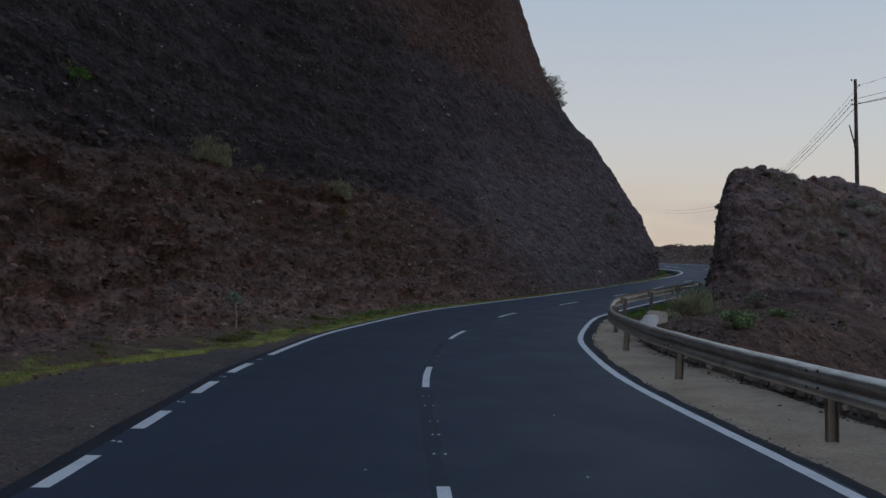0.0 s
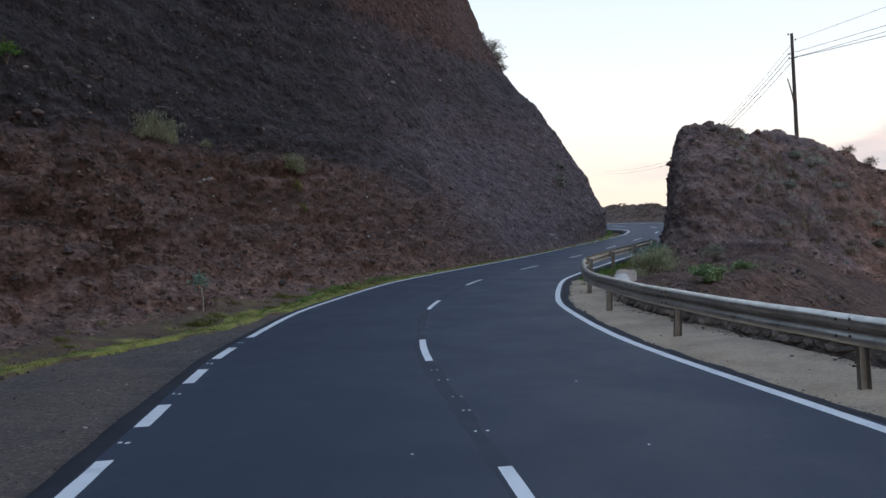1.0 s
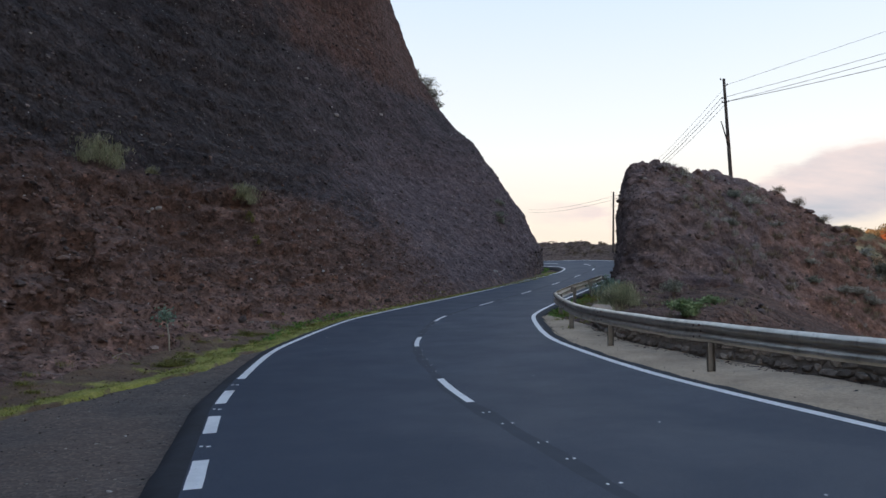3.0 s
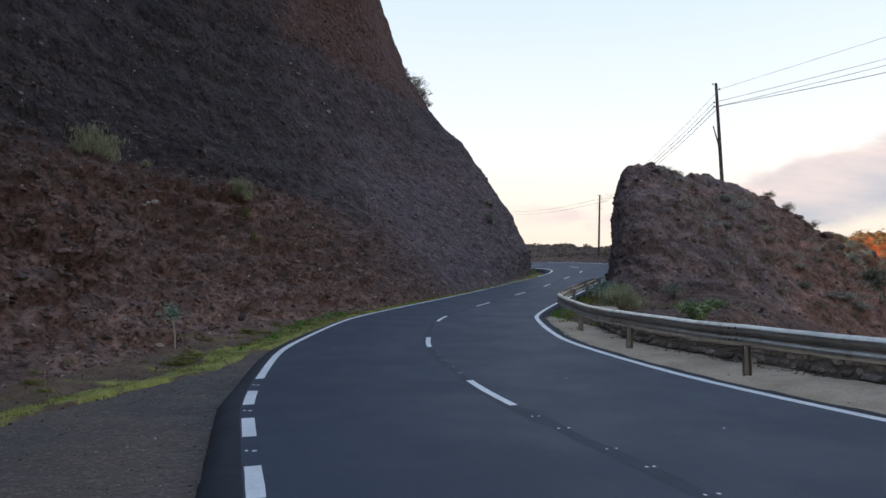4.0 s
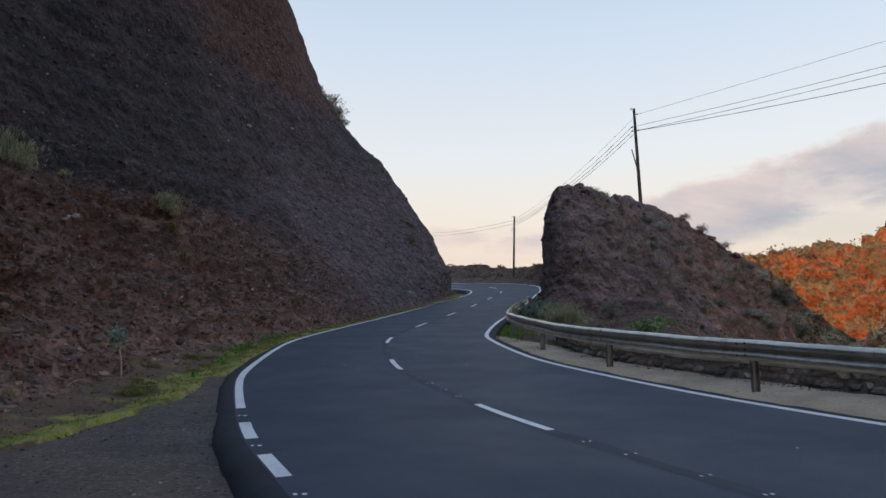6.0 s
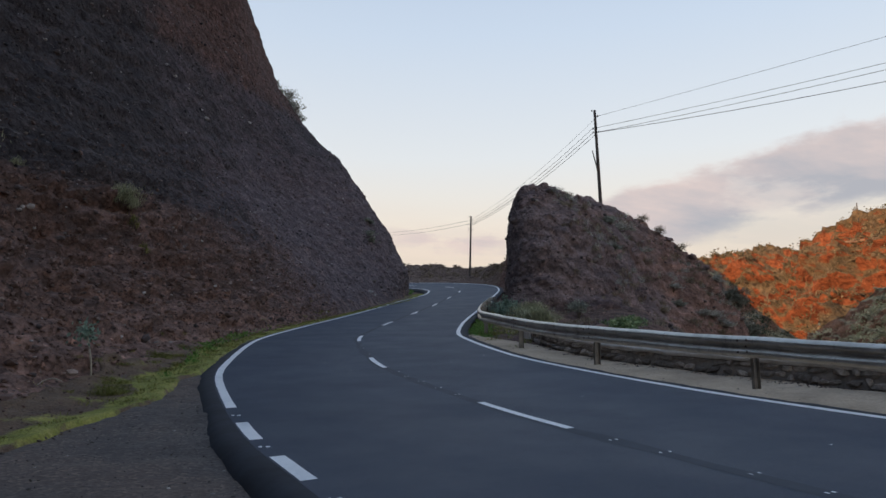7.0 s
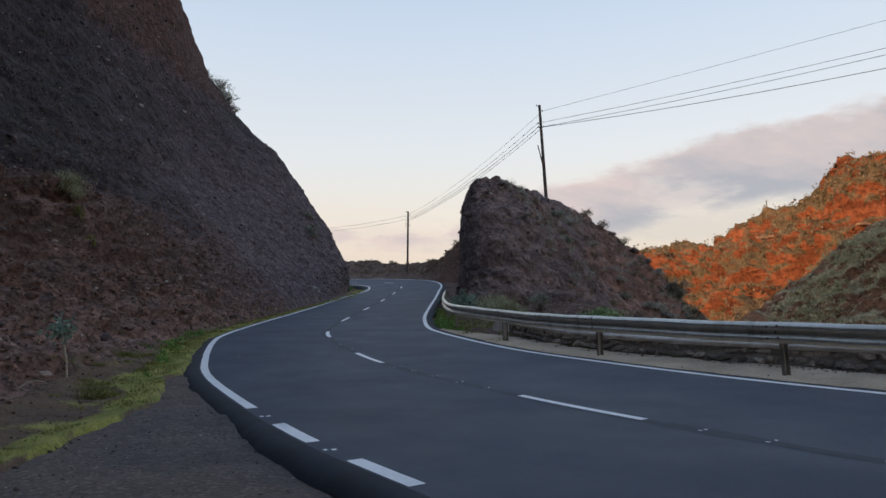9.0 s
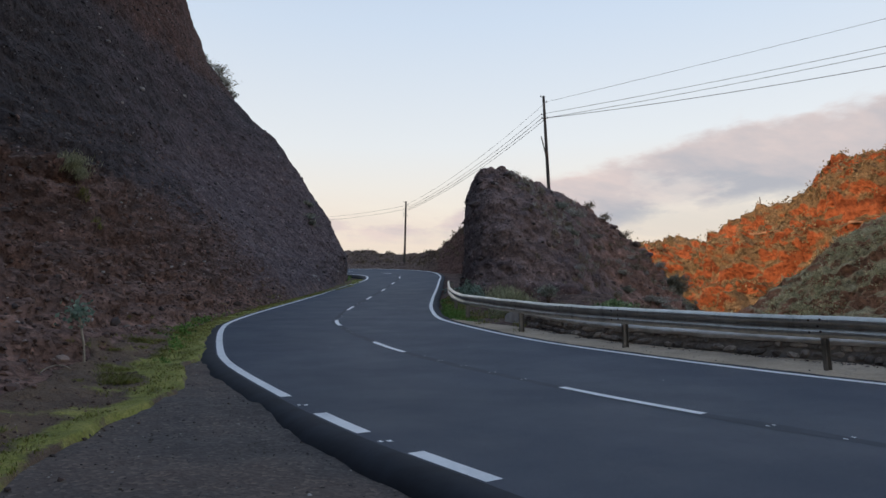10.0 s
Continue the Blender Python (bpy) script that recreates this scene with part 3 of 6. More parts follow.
MAT["orange"] = hill_material("red_ochre_rock", (0.110, 0.034, 0.019), (0.42, 0.145, 0.069), (0.12, 0.092, 0.056), (0.28, 0.205, 0.125), 0.68, 1.05, 1.0, 0.34)
MAT["green_hill"] = hill_material("scrub_slope", (0.21, 0.110, 0.075), (0.42, 0.245, 0.172), (0.31, 0.27, 0.17), (0.56, 0.48, 0.31), 1.05, 1.45, 1.6, 0.15)
MAT["slope_leaf"] = leaf_material("slope_scrub_leaf", [(0.0, (0.31, 0.30, 0.175)), (0.5, (0.48, 0.45, 0.28)), (1.0, (0.62, 0.56, 0.37))], 0.8)
MAT["scrub"] = hill_material("scrub_bank", (0.135, 0.085, 0.078), (0.225, 0.143, 0.124), (0.150, 0.108, 0.092), (0.235, 0.175, 0.145), 1.0, 1.4, 4.0)
MAT["bank_leaf"] = leaf_material("dry_bank_leaf", [(0.0, (0.115, 0.088, 0.064)), (0.6, (0.21, 0.165, 0.12)), (1.0, (0.31, 0.245, 0.165))], 0.8)
MAT["far_scrub"] = leaf_material("far_scrub_leaf", [(0.0, (0.11, 0.105, 0.06)), (0.5, (0.23, 0.195, 0.115)), (1.0, (0.38, 0.30, 0.19))], 0.8)
MAT["haze_leaf"] = leaf_material("ravine_bush_leaf", [(0.0, (0.12, 0.125, 0.095)), (0.5, (0.21, 0.215, 0.165)), (1.0, (0.34, 0.33, 0.26))], 0.8)
MAT["dark_scrub"] = leaf_material("ravine_leaf", [(0.0, (0.03, 0.045, 0.025)), (0.5, (0.06, 0.08, 0.045)), (1.0, (0.11, 0.13, 0.075))], 0.8)


# ---------------------------------------------------------------- ground sheet
def ground_height(x, y):
    sd, dist, s = nearest(x, y)
    z = road_z(np.clip(x, -27, 27), np.clip(y, -36, 86)) - 0.28
    # soil apron between the rail and the outcrop
    apron = ramp1(sd, 4.6, 6.5) * ramp1(y, 16.5, 22) * (1 - ramp1(y, 40, 48)) * (1 - ramp1(sd, 9, 14))
    z = z + apron * 0.28
    z = z + 0.22 * ramp1(sd, 3.3, 3.9) * ramp1(y, 18.5, 21) * (1 - ramp1(sd, 4.6, 6.5)) * (1 - ramp1(y, 40, 48))
    # the ravine beyond the parapet
    start = 5.2 + 5.0 * ramp1(y, 16, 24) + 2.0 * ramp1(y, 45, 55)
    z = z - np.clip(sd - start, 0, 45) * 0.62
    r = np.hypot(x - 9, y - 27)
    w = ramp1(r, 40, 120)
    z = z * (1 - w) + w * np.minimum(z, -14.0)
    return z + ramp1(r, 500, 2500) * 40


def add_attr(me, name, values):
    at = me.attributes.new(name, 'FLOAT', 'POINT')
    at.data.foreach_set("value", np.asarray(values, dtype=np.float32))


def build_ground():
    ax = np.concatenate([-np.geomspace(2500, 42, 30), np.arange(-38, 5, 0.6), np.arange(5, 18, 0.22), np.arange(18, 60, 0.6), np.geomspace(62, 2500, 34)])
    ay = np.concatenate([-np.geomspace(2500, 42, 30), np.arange(-38, 13, 0.6), np.arange(13, 34, 0.22), np.arange(34, 100, 0.6), np.geomspace(102, 2500, 34)])
    X, Y = np.meshgrid(ax, ay, indexing="ij")
    x, y = X.ravel(), Y.ravel()
    z = ground_height(x, y)
    sd, dist, s = nearest(x, y)
    near = (1 - ramp1(np.hypot(x, y - 30), 60, 120)) * ramp1(dist, 4.2, 6)
    p = np.stack([x, y, 0 * x], -1)
    z = z + near * (0.20 * fbm(p, 0.45, 3) + 0.14 * fbm(p, 1.2, 3, 0.6) + 0.06 * np.abs(fbm(p, 3.0, 2)))
    ob = new("ground", mesh_from("ground", np.stack([x, y, z], -1), grid_faces(len(ax), len(ay)), MAT["soil"]))
    tagged(ob, "bare brown volcanic soil falling into a ravine", "ground", kind="structure")


build_ground()


# ---------------------------------------------------------------- road and its paint
def strip(name, s, offs, dz, mat, smooth=True):
    """A strip that lies along the road: stations s, offs from left to right, dz over the road (numbers or rows)."""
    s = np.asarray(s, float)
    a, b = along(s, 0.0), along(s, 1.0)
    dz = dz if isinstance(dz, (list, tuple)) else [dz] * len(offs)
    rows = []
    for o, q in zip(offs, dz):
        p = a + (b - a) * np.broadcast_to(np.asarray(o, float), s.shape)[:, None]
        rows.append(np.column_stack([p, road_z(p[:, 0], p[:, 1]) + q]))
    v = np.stack(rows, 1)
    return new(name, mesh_from(name, v.reshape(-1, 3), grid_faces(*v.shape[:2])[:, ::-1], mat, smooth))


def wavy(s, scale, amp, seed):
    s = np.asarray(s, float)
    return amp * fbm(np.stack([s, 0 * s + seed, 0 * s], -1), scale, 4)


S_ALL = np.concatenate([np.arange(-40, -4, 0.25), np.arange(-4, 20, 0.07), np.arange(20, 107, 0.25)])
LE = -3.32 + 0.08 * ramp1(S_ALL, 11, 22) + 0.55 * ramp1(S_ALL, 43, 54) * (1 - ramp1(S_ALL, 62, 72)) + wavy(S_ALL, 0.6, 0.035, 3.0) + wavy(S_ALL, 3.0, 0.004, 13.0)     # left edge of the top layer
RE = 3.30 + wavy(S_ALL, 1.5, 0.05, 8.0)
offs = [LE + 0.04 + (RE - LE - 0.08) * k / 14 for k in range(15)]
dzs = [0.0] * 15
road = strip("road", S_ALL, offs, dzs, MAT["asphalt"])
tagged(road, "freshly laid dark asphalt mountain road with white markings", "road", kind="structure")

LINE = 3.09


def aside(s, off):
    """The left markings stray a little before the first bend and cut in at the far one."""
    s = np.asarray(s, float)
    return (off < -3.0) * (0.60 * ramp1(s, 43, 54) * (1 - ramp1(s, 62, 72)) - 0.05 * ramp1(s, 4, 6.3) * (1 - ramp1(s, 11, 15)))


IN = np.minimum(LE + 0.20, aside(S_ALL, -LINE) - LINE - 0.09)
lip = put(strip("road_edge", S_ALL, [IN, (IN + LE) / 2, LE, LE - 0.05, LE - 0.10, LE - 0.15, LE - 0.19, LE - 0.22, LE - 0.24],
                [0.001, 0.003, -0.001, -0.010, -0.028, -0.058, -0.10, -0.16, -0.26], MAT["lip"]), road)
right = put(strip("road_edge", S_ALL, [RE - 0.12 + wavy(S_ALL, 2.5, 0.02, 31), RE - 0.04, RE + 0.02, RE + 0.07, RE + 0.11 + wavy(S_ALL, 5, 0.03, 33)], [0.001, 0.003, 0.0, -0.02, -0.07], MAT["lip"]), road)
right["label"] = "crumbled bitumen-black edge beside the strip"
lip["label"] = "rounded bitumen-black edge of the new layer"


def paint(name, s0, s1, off, half, label=""):
    n = max(2, int((s1 - s0) / 0.25) + 1)
    s = np.linspace(s0, s1, n)
    ob = put(strip(name, s, [off + aside(s, off) - half + wavy(s, 3, 0.006, off), off + aside(s, off) + half + wavy(s, 3, 0.006, off + 9)], 0.004, MAT["paint"]), road)
    if label:
        ob["label"] = label
    return ob


seam_s = np.arange(-36, 95, 0.2)
put(strip("seam", seam_s, [-0.12 + wavy(seam_s, 0.9, 0.05, 1), -0.03 + wavy(seam_s, 0.5, 0.03, 4), 0.06 + wavy(seam_s, 0.9, 0.05, 7)], 0.002, MAT["seam"]), road)["label"] = "dark bitumen joint along the centre"
paint("edge_line", 8.15, 100, -LINE, 0.066, "solid white edge line")
paint("edge_line", -40, 100, LINE, 0.065, "solid white edge line")
EDGE_DASHES = [(0.62 - 2.03 * k, 0.47) for k in range(14, 0, -1)] + [(0.65, 0.50), (2.72, 0.47), (4.79, 0.46), (6.54, 0.49)]
for c, reach in EDGE_DASHES:
    paint("edge_dash", c - reach, c + reach, -LINE, 0.072)
for k in range(-5, 13):
    c = 5.98 + 6.93 * k
    paint("centre_dash", c - 1.02, c + 1.10, 0.0, 0.055)
# setting-out flecks of paint between the dashes
rf = random.Random(5)
for k in range(-3, 4):
    c = 5.98 + 6.93 * k
    for j in range(1, 6):
        s0 = c + 1.2 + j * 0.80 + rf.uniform(-0.1, 0.1)
        paint("paint_fleck", s0, s0 + 0.035, rf.uniform(-0.03, 0.03) + 0.05, 0.012)
        paint("paint_fleck", s0 + 0.01, s0 + 0.05, rf.uniform(-0.03, 0.03) - 0.02, 0.009)
for c in (-3.4, -1.4, 1.65, 3.7, 5.65, 7.5):
    paint("paint_fleck", c, c + 0.05, -LINE + 0.03, 0.022)
    paint("paint_fleck", c + 0.03, c + 0.08, -LINE - 0.04, 0.018)
for k in range(14):
    s0, o = rf.uniform(-2, 16), rf.uniform(-2.6, 2.6)
    paint("paint_fleck", s0, s0 + rf.uniform(0.012, 0.03), o, rf.uniform(0.005, 0.011))

# ---------------------------------------------------------------- left cliff
CLIFF = np.array([  # toe x, y and the way in from it
    (-16, -45, -1, 0.0), (-13, -25, -1, 0.1), (-11, -8, -1, 0.15), (-9.0, 2, -1, 0.2), (-7.7, 8, -0.98, 0.2), (-7.15, 12.1, -0.95, 0.3),
    (-6.25, 14.5, -0.93, 0.36), (-5.05, 16.7, -0.93, 0.36), (-3.9, 20.3, -0.93, 0.36), (-2.9, 23.7, -0.92, 0.39), (-1.5, 28.3, -0.88, 0.47), (1.2, 34.2, -0.84, 0.54),
    (5.0, 40.4, -0.82, 0.57), (9.5, 47.3, -0.83, 0.55), (13.6, 53.7, -0.86, 0.50), (16.4, 58.35, -0.91, 0.40), (18.4, 61.9, -0.96, 0.26), (19.4, 64.7, -0.98, 0.18), (19.25, 67.0, -0.99, 0.12),
    (17.2, 69.8, -1, 0.08), (13.0, 73.2, -1, 0.04), (6, 78.5, -1, 0), (-4, 87, -0.95, -0.1), (-20, 95, -0.9, -0.2)]) * np.array([K, K, 1, 1])
FAR_H, FAR_O = [0, 2.2, 3.3, 5.5, 7.7, 9.9, 12.1, 14.3, 16.5, 18.7, 20.9, 26, 32, 36], [0, 0.1, 0.7, 1.95, 3.4, 4.8, 6.5, 7.87, 8.7, 9.2, 9.7, 11.75, 14.0, 18]
MID_H, MID_O = [0, 1, 4.5, 8, 12, 15, 21, 26, 32, 36], [0, 0.85, 3.8, 6.85, 9.05, 10.2, 11.9, 11.6, 15, 20]
NEAR_H, NEAR_O = [0, 0.35, 1.5, 3, 4.3, 5.4, 5.9, 8, 14, 20, 26, 32, 36], [0, 1.3, 3.2, 4.3, 5.6, 6.2, 7.7, 8.8, 11.6, 14.0, 16, 18.5, 22]


def cliff_point(toe, h):
    """toe: rows of x, y, dx, dy; h: heights in metres. The bare cliff, before its roughness."""
    d = toe[:, 2:4] / np.linalg.norm(toe[:, 2:4], axis=1)[:, None]
    y = toe[:, 1] / K
    u = h / K
    w1, w2 = ramp1(y, 23, 34), ramp1(y, 48, 61)
    o = (1 - w1) * np.interp(u, NEAR_H, NEAR_O) + w1 * np.interp(u, MID_H, MID_O)
    o = K * ((1 - w2) * o + w2 * np.interp(u, FAR_H, FAR_O))
    setback = 0.94 * K * np.clip(u - 12.1, 0, 9.6) * ramp1(y, 50, 62)          # the upper cliff stands further back at the corner
    return np.column_stack([toe[:, 0] + d[:, 0] * o, toe[:, 1] + d[:, 1] * o + setback, road_z(toe[:, 0], toe[:, 1]) - 0.15 + h])


def roughen_cliff(p, T, H, S):
    d = T[:, 2:4] / np.linalg.norm(T[:, 2:4], axis=1)[:, None]
    nrm = np.column_stack([-d * 0.85, np.full(len(p), 0.5)])
    near = 1 - ramp1(T[:, 1], 25, 42)
    grow = 0.12 + 0.88 * ramp1(H, 0.0, 0.7)
    dip = H * 1.0 + 0.35 * np.sin(S * 0.21) + 0.02 * S + 0.11 * near * (S - 60)
    layer = np.stack([S * 0.10, dip, 0 * H], -1)
    foot = 1 - ramp1(H, 4.5, 7.0)                    # rough rubble below, a smoother cut face above
    disp = (0.10 + 0.25 * near) * fbm(p, 0.16, 2) + (0.08 + (0.06 + 0.16 * foot) * near) * fbm(p, 0.6, 3, 0.55)
    disp = disp + (0.10 + (0.16 + 0.34 * foot) * near) * fbm(layer, 0.8, 4, 0.62) * (0.6 + 0.8 * np.clip(0.5 + fbm(p, 0.2, 2), 0, 1))
    disp = disp - 0.04 - 0.26 * near + (0.07 + (0.03 + 0.20 * foot) * near) * np.abs(fbm(p, 1.2, 2, 0.6)) + (0.05 + (0.02 + 0.13 * foot) * near) * fbm(p, 2.4, 3, 0.7)
    return p + nrm * (disp * grow)[:, None]


def build_cliff():
    toe = spline(CLIFF, 0.13)
    S = np.arange(len(toe)) * 0.13
    h = np.concatenate([[-1.5, -0.6], np.arange(0, 9, 0.09), np.arange(9, 20, 0.15), np.arange(20, 33.5, 0.4)])
    nu, nv = len(toe), len(h)
    T, H, SS = np.repeat(toe, nv, 0), np.tile(h, nu), np.repeat(S, nv)
    base = cliff_point(T, H)
    p = roughen_cliff(base, T, H, SS)
    d = (T[:, 2:4] / np.linalg.norm(T[:, 2:4], axis=1)[:, None]).reshape(nu, nv, 2)
    top = p.reshape(nu, nv, 3)
    # unseen rise added behind the crest, its height set to shade the slope opposite
    far = top[:, -1].copy()
    far[:, :2] += d[:, -1] * 32
    far[:, 2] += 17.5
    v = np.concatenate([top, far[:, None]], 1)
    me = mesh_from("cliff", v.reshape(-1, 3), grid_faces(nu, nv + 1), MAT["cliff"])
    # red soil: the near rubble foot, raised further along to lighten it; the far corner's cap
    near = 1 - ramp1(T[:, 1], 24, 38)
    red = near * (1 - ramp1(H, 2.5, 7.5)) * 0.85 + 0.30 * (1 - ramp1(H, 0.3, 1.8)) + 0.55 * (1 - ramp1(H, 0.5, 7)) * (1 + 0.8 * ramp1(T[:, 1], 24, 34))
    cap = 0.75 * ramp1(H, 12.0, 17.0) * ramp1(T[:, 1], 24, 42) + 0.22 * ramp1(H, 7, 9) * (1 - ramp1(T[:, 1], 24, 36))
    cap = np.concatenate([cap.reshape(nu, nv), cap.reshape(nu, nv)[:, -1:]], 1)
    add_attr(me, "cap", cap.ravel())
    # rock lightened towards the corner: veiling glare put into its colour
    glare_veil = (0.85 * ramp1(T[:, 1], 26, 46) * (1 - 0.45 * ramp1(H, 6, 12))).reshape(nu, nv)
    add_attr(me, "glare_veil", np.concatenate([glare_veil, glare_veil[:, -1:]], 1).ravel())
    red = np.concatenate([red.reshape(nu, nv), red.reshape(nu, nv)[:, -1:]], 1)
    add_attr(me, "soil", red.ravel())
    bed = (H + 0.35 * np.sin(SS * 0.21) + 0.02 * SS + 0.11 * (1 - ramp1(T[:, 1], 25, 42)) * (SS - 60)).reshape(nu, nv)
    add_attr(me, "bed", np.concatenate([bed, bed[:, -1:]], 1).ravel())
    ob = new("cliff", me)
    tagged(ob, "steep dark volcanic road cutting with red-brown rubble foot", "cliff", kind="structure")
    return ob, toe, S


cliff, TOE, TOE_S = build_cliff()


def on_cliff(u, h):
    """Places on the rough cliff: u in metres along the toe, h over it."""
    u, h = np.asarray(u, float), np.asarray(h, float)
    T = np.stack([np.interp(u, TOE_S, TOE[:, j]) for j in range(4)], -1)
    return roughen_cliff(cliff_point(T, h), T, h, u), T


# ---------------------------------------------------------------- loose stones
def stone_shape(seed):
    bm = bmesh.new()
    bmesh.ops.create_icosphere(bm, subdivisions=1, radius=1)
    r = random.Random(seed)
    sx, sy, sz = r.uniform(0.8, 1.3), r.uniform(0.7, 1.1), r.uniform(0.5, 0.85)
    for v in bm.verts:
        v.co *= r.uniform(0.72, 1.15)
        v.co = Vector((v.co.x * sx, v.co.y * sy, v.co.z * sz))
    co = np.array([v.co[:] for v in bm.verts])
    fa = np.array([[v.index for v in f.verts] for f in bm.faces])
    bm.free()
    return co, fa


STONES = [stone_shape(k) for k in range(9)]


def scatter_stones(name, pts, sizes, mat, label, category, seed, sink=0.3):
    r = np.random.RandomState(seed)
    vs, fs, n = [], [], 0
    kind = r.randint(0, len(STONES), len(pts))
    ang = r.uniform(0, 6.28, len(pts))
    tilt = r.uniform(-0.6, 0.6, len(pts))
    for k, (co, fa) in enumerate(STONES):
        m = np.where(kind == k)[0]
        if not len(m):
            continue
        c, s = np.cos(ang[m]), np.sin(ang[m])
        ct, st = np.cos(tilt[m]), np.sin(tilt[m])
        x = co[None, :, 0] * ct[:, None] + co[None, :, 2] * st[:, None]
        z = -co[None, :, 0] * st[:, None] + co[None, :, 2] * ct[:, None]
        y = np.broadcast_to(co[None, :, 1], x.shape)
        X = x * c[:, None] - y * s[:, None]
        Y = x * s[:, None] + y * c[:, None]
        v = np.stack([X, Y, z], -1) * sizes[m][:, None, None] + (pts[m] - np.array([0, 0, sink]) * sizes[m][:, None])[:, None, :]
        f = fa[None] + (np.arange(len(m)) * len(co))[:, None, None] + n
        vs.append(v.reshape(-1, 3))
        fs.append(f.reshape(-1, 3))
        n += len(m) * len(co)
    ob = new(name, mesh_from(name, np.concatenate(vs), np.concatenate(fs), mat, False))
    tagged(ob, label, category, kind="stuff")
    return ob


def power(r, n, lo, hi, k=2.2):
    return lo * (1 - r.uniform(0, 1, n) * (1 - (lo / hi) ** k)) ** (-1 / k)


def cliff_rubble():
    r = np.random.RandomState(3)
    n = 8000
    u = r.uniform(38, 112, n)
    h = np.abs(r.normal(0, 1, n)) * 5.0
    far = r.uniform(0, 1, n) < 0.25
    h[far] = r.uniform(3, 20, far.sum())
    p, T = on_cliff(u, h)
    size = power(r, n, 0.03, 0.20, 2.8)
    scatter_stones("rubble", p, size, MAT["rubble"], "loose dark and reddish stones lying on the cutting", "rubble", 11)
    n = 16000
    u = r.uniform(42, 84, n)
    p, T = on_cliff(u, np.abs(r.normal(0, 1, n)) * 3.2)
    scatter_stones("clods", p, power(r, n, 0.025, 0.14, 2.3), MAT["clod"], "red-brown clods and stones of the rubble foot", "rubble", 14)
    n = 9000
    u = r.uniform(40, 108, n)
    h = r.uniform(0.4, 19, n)
    near = np.interp(u, TOE_S, TOE[:, 1]) < 33
    h[near] = 4.0 + 15 * (h[near] / 19)
    p, T = on_cliff(u, h)
    scatter_stones("scoria", p, power(r, n, 0.03, 0.13, 2.6), MAT["scoria"], "small black and grey cinders bedded in the cutting", "rubble", 17)
    # fallen bits along the foot
    n = 2600
    u = r.uniform(38, 100, n)
    p, T = on_cliff(u, r.uniform(0, 0.25, n))
    p[:, :2] -= T[:, 2:4] * np.abs(r.normal(0, 0.28, n))[:, None]
    p[:, 2] = road_z(p[:, 0], p[:, 1]) - 0.08
    sd, dist, s = nearest(p[:, 0], p[:, 1])
    keep = sd < -3.75
    scatter_stones("fallen_stone", p[keep], power(r, n, 0.015, 0.10)[keep], MAT["rubble"], "small fallen stones along the foot of the cutting", "stones", 12)


cliff_rubble()


def pale_specks():
    r = np.random.RandomState(15)
    n = 1500
    u = r.uniform(44, 112, n)
    p, T = on_cliff(u, r.uniform(0.2, 20, n) ** 1.0)
    scatter_stones("pale_chips", p, power(r, n, 0.02, 0.10, 2.6), MAT["red_stone"], "pale grey chips scattered over the cutting", "stones", 16)


pale_specks()

# ---------------------------------------------------------------- gravel pull-off and mossy verge
def build_shoulder():
    s = np.arange(-38, 30, 0.15)
    t = np.linspace(0, 1, 60)
    edge = along(s, -3.30)
    # the far side runs under the cliff
    toe_y = np.interp(edge[:, 1], TOE[:, 1], np.arange(len(TOE)))
    k = np.clip(toe_y.astype(int), 0, len(TOE) - 1)
    far = TOE[k, :2] + TOE[k, 2:4] * 2.2
    p = edge[:, None] + (far - edge)[:, None] * t[None, :, None]
    x, y = p[..., 0].ravel(), p[..., 1].ravel()
    q = np.stack([x, y, 0 * x], -1)
    z = road_z(x, y) - 0.15 + 0.085 * ramp1(y, 9.5, 15.5) + 0.05 * fbm(q, 0.5, 3) + 0.018 * fbm(q, 4, 3)
    me = mesh_from("gravel_shoulder", np.stack([x, y, z], -1), grid_faces(len(s), len(t)), MAT["gravel"])
    ob = new("gravel_shoulder", me)
    tagged(ob, "dark compacted gravel pull-off beside the road", "shoulder", kind="structure")
    r = np.random.RandomState(9)
    n = 12000
    i = r.randint(110, 340, n)
    tt = r.uniform(0.02, 1, n) ** 1.2
    pp = edge[i] + (far - edge)[i] * tt[:, None] + r.normal(0, 0.06, (n, 2))
    zz = road_z(pp[:, 0], pp[:, 1]) - 0.148 + 0.085 * ramp1(pp[:, 1], 9.5, 15.5) + 0.05 * fbm(np.column_stack([pp, 0 * tt]), 0.5, 3)
    sd, dist, _ = nearest(pp[:, 0], pp[:, 1])
    keep = sd < -3.52
    scatter_stones("gravel_grain", np.column_stack([pp, zz])[keep], power(r, n, 0.006, 0.030, 2.2)[keep], MAT["grit"], "loose grey gravel on the pull-off", "gravel", 13)


build_shoulder()


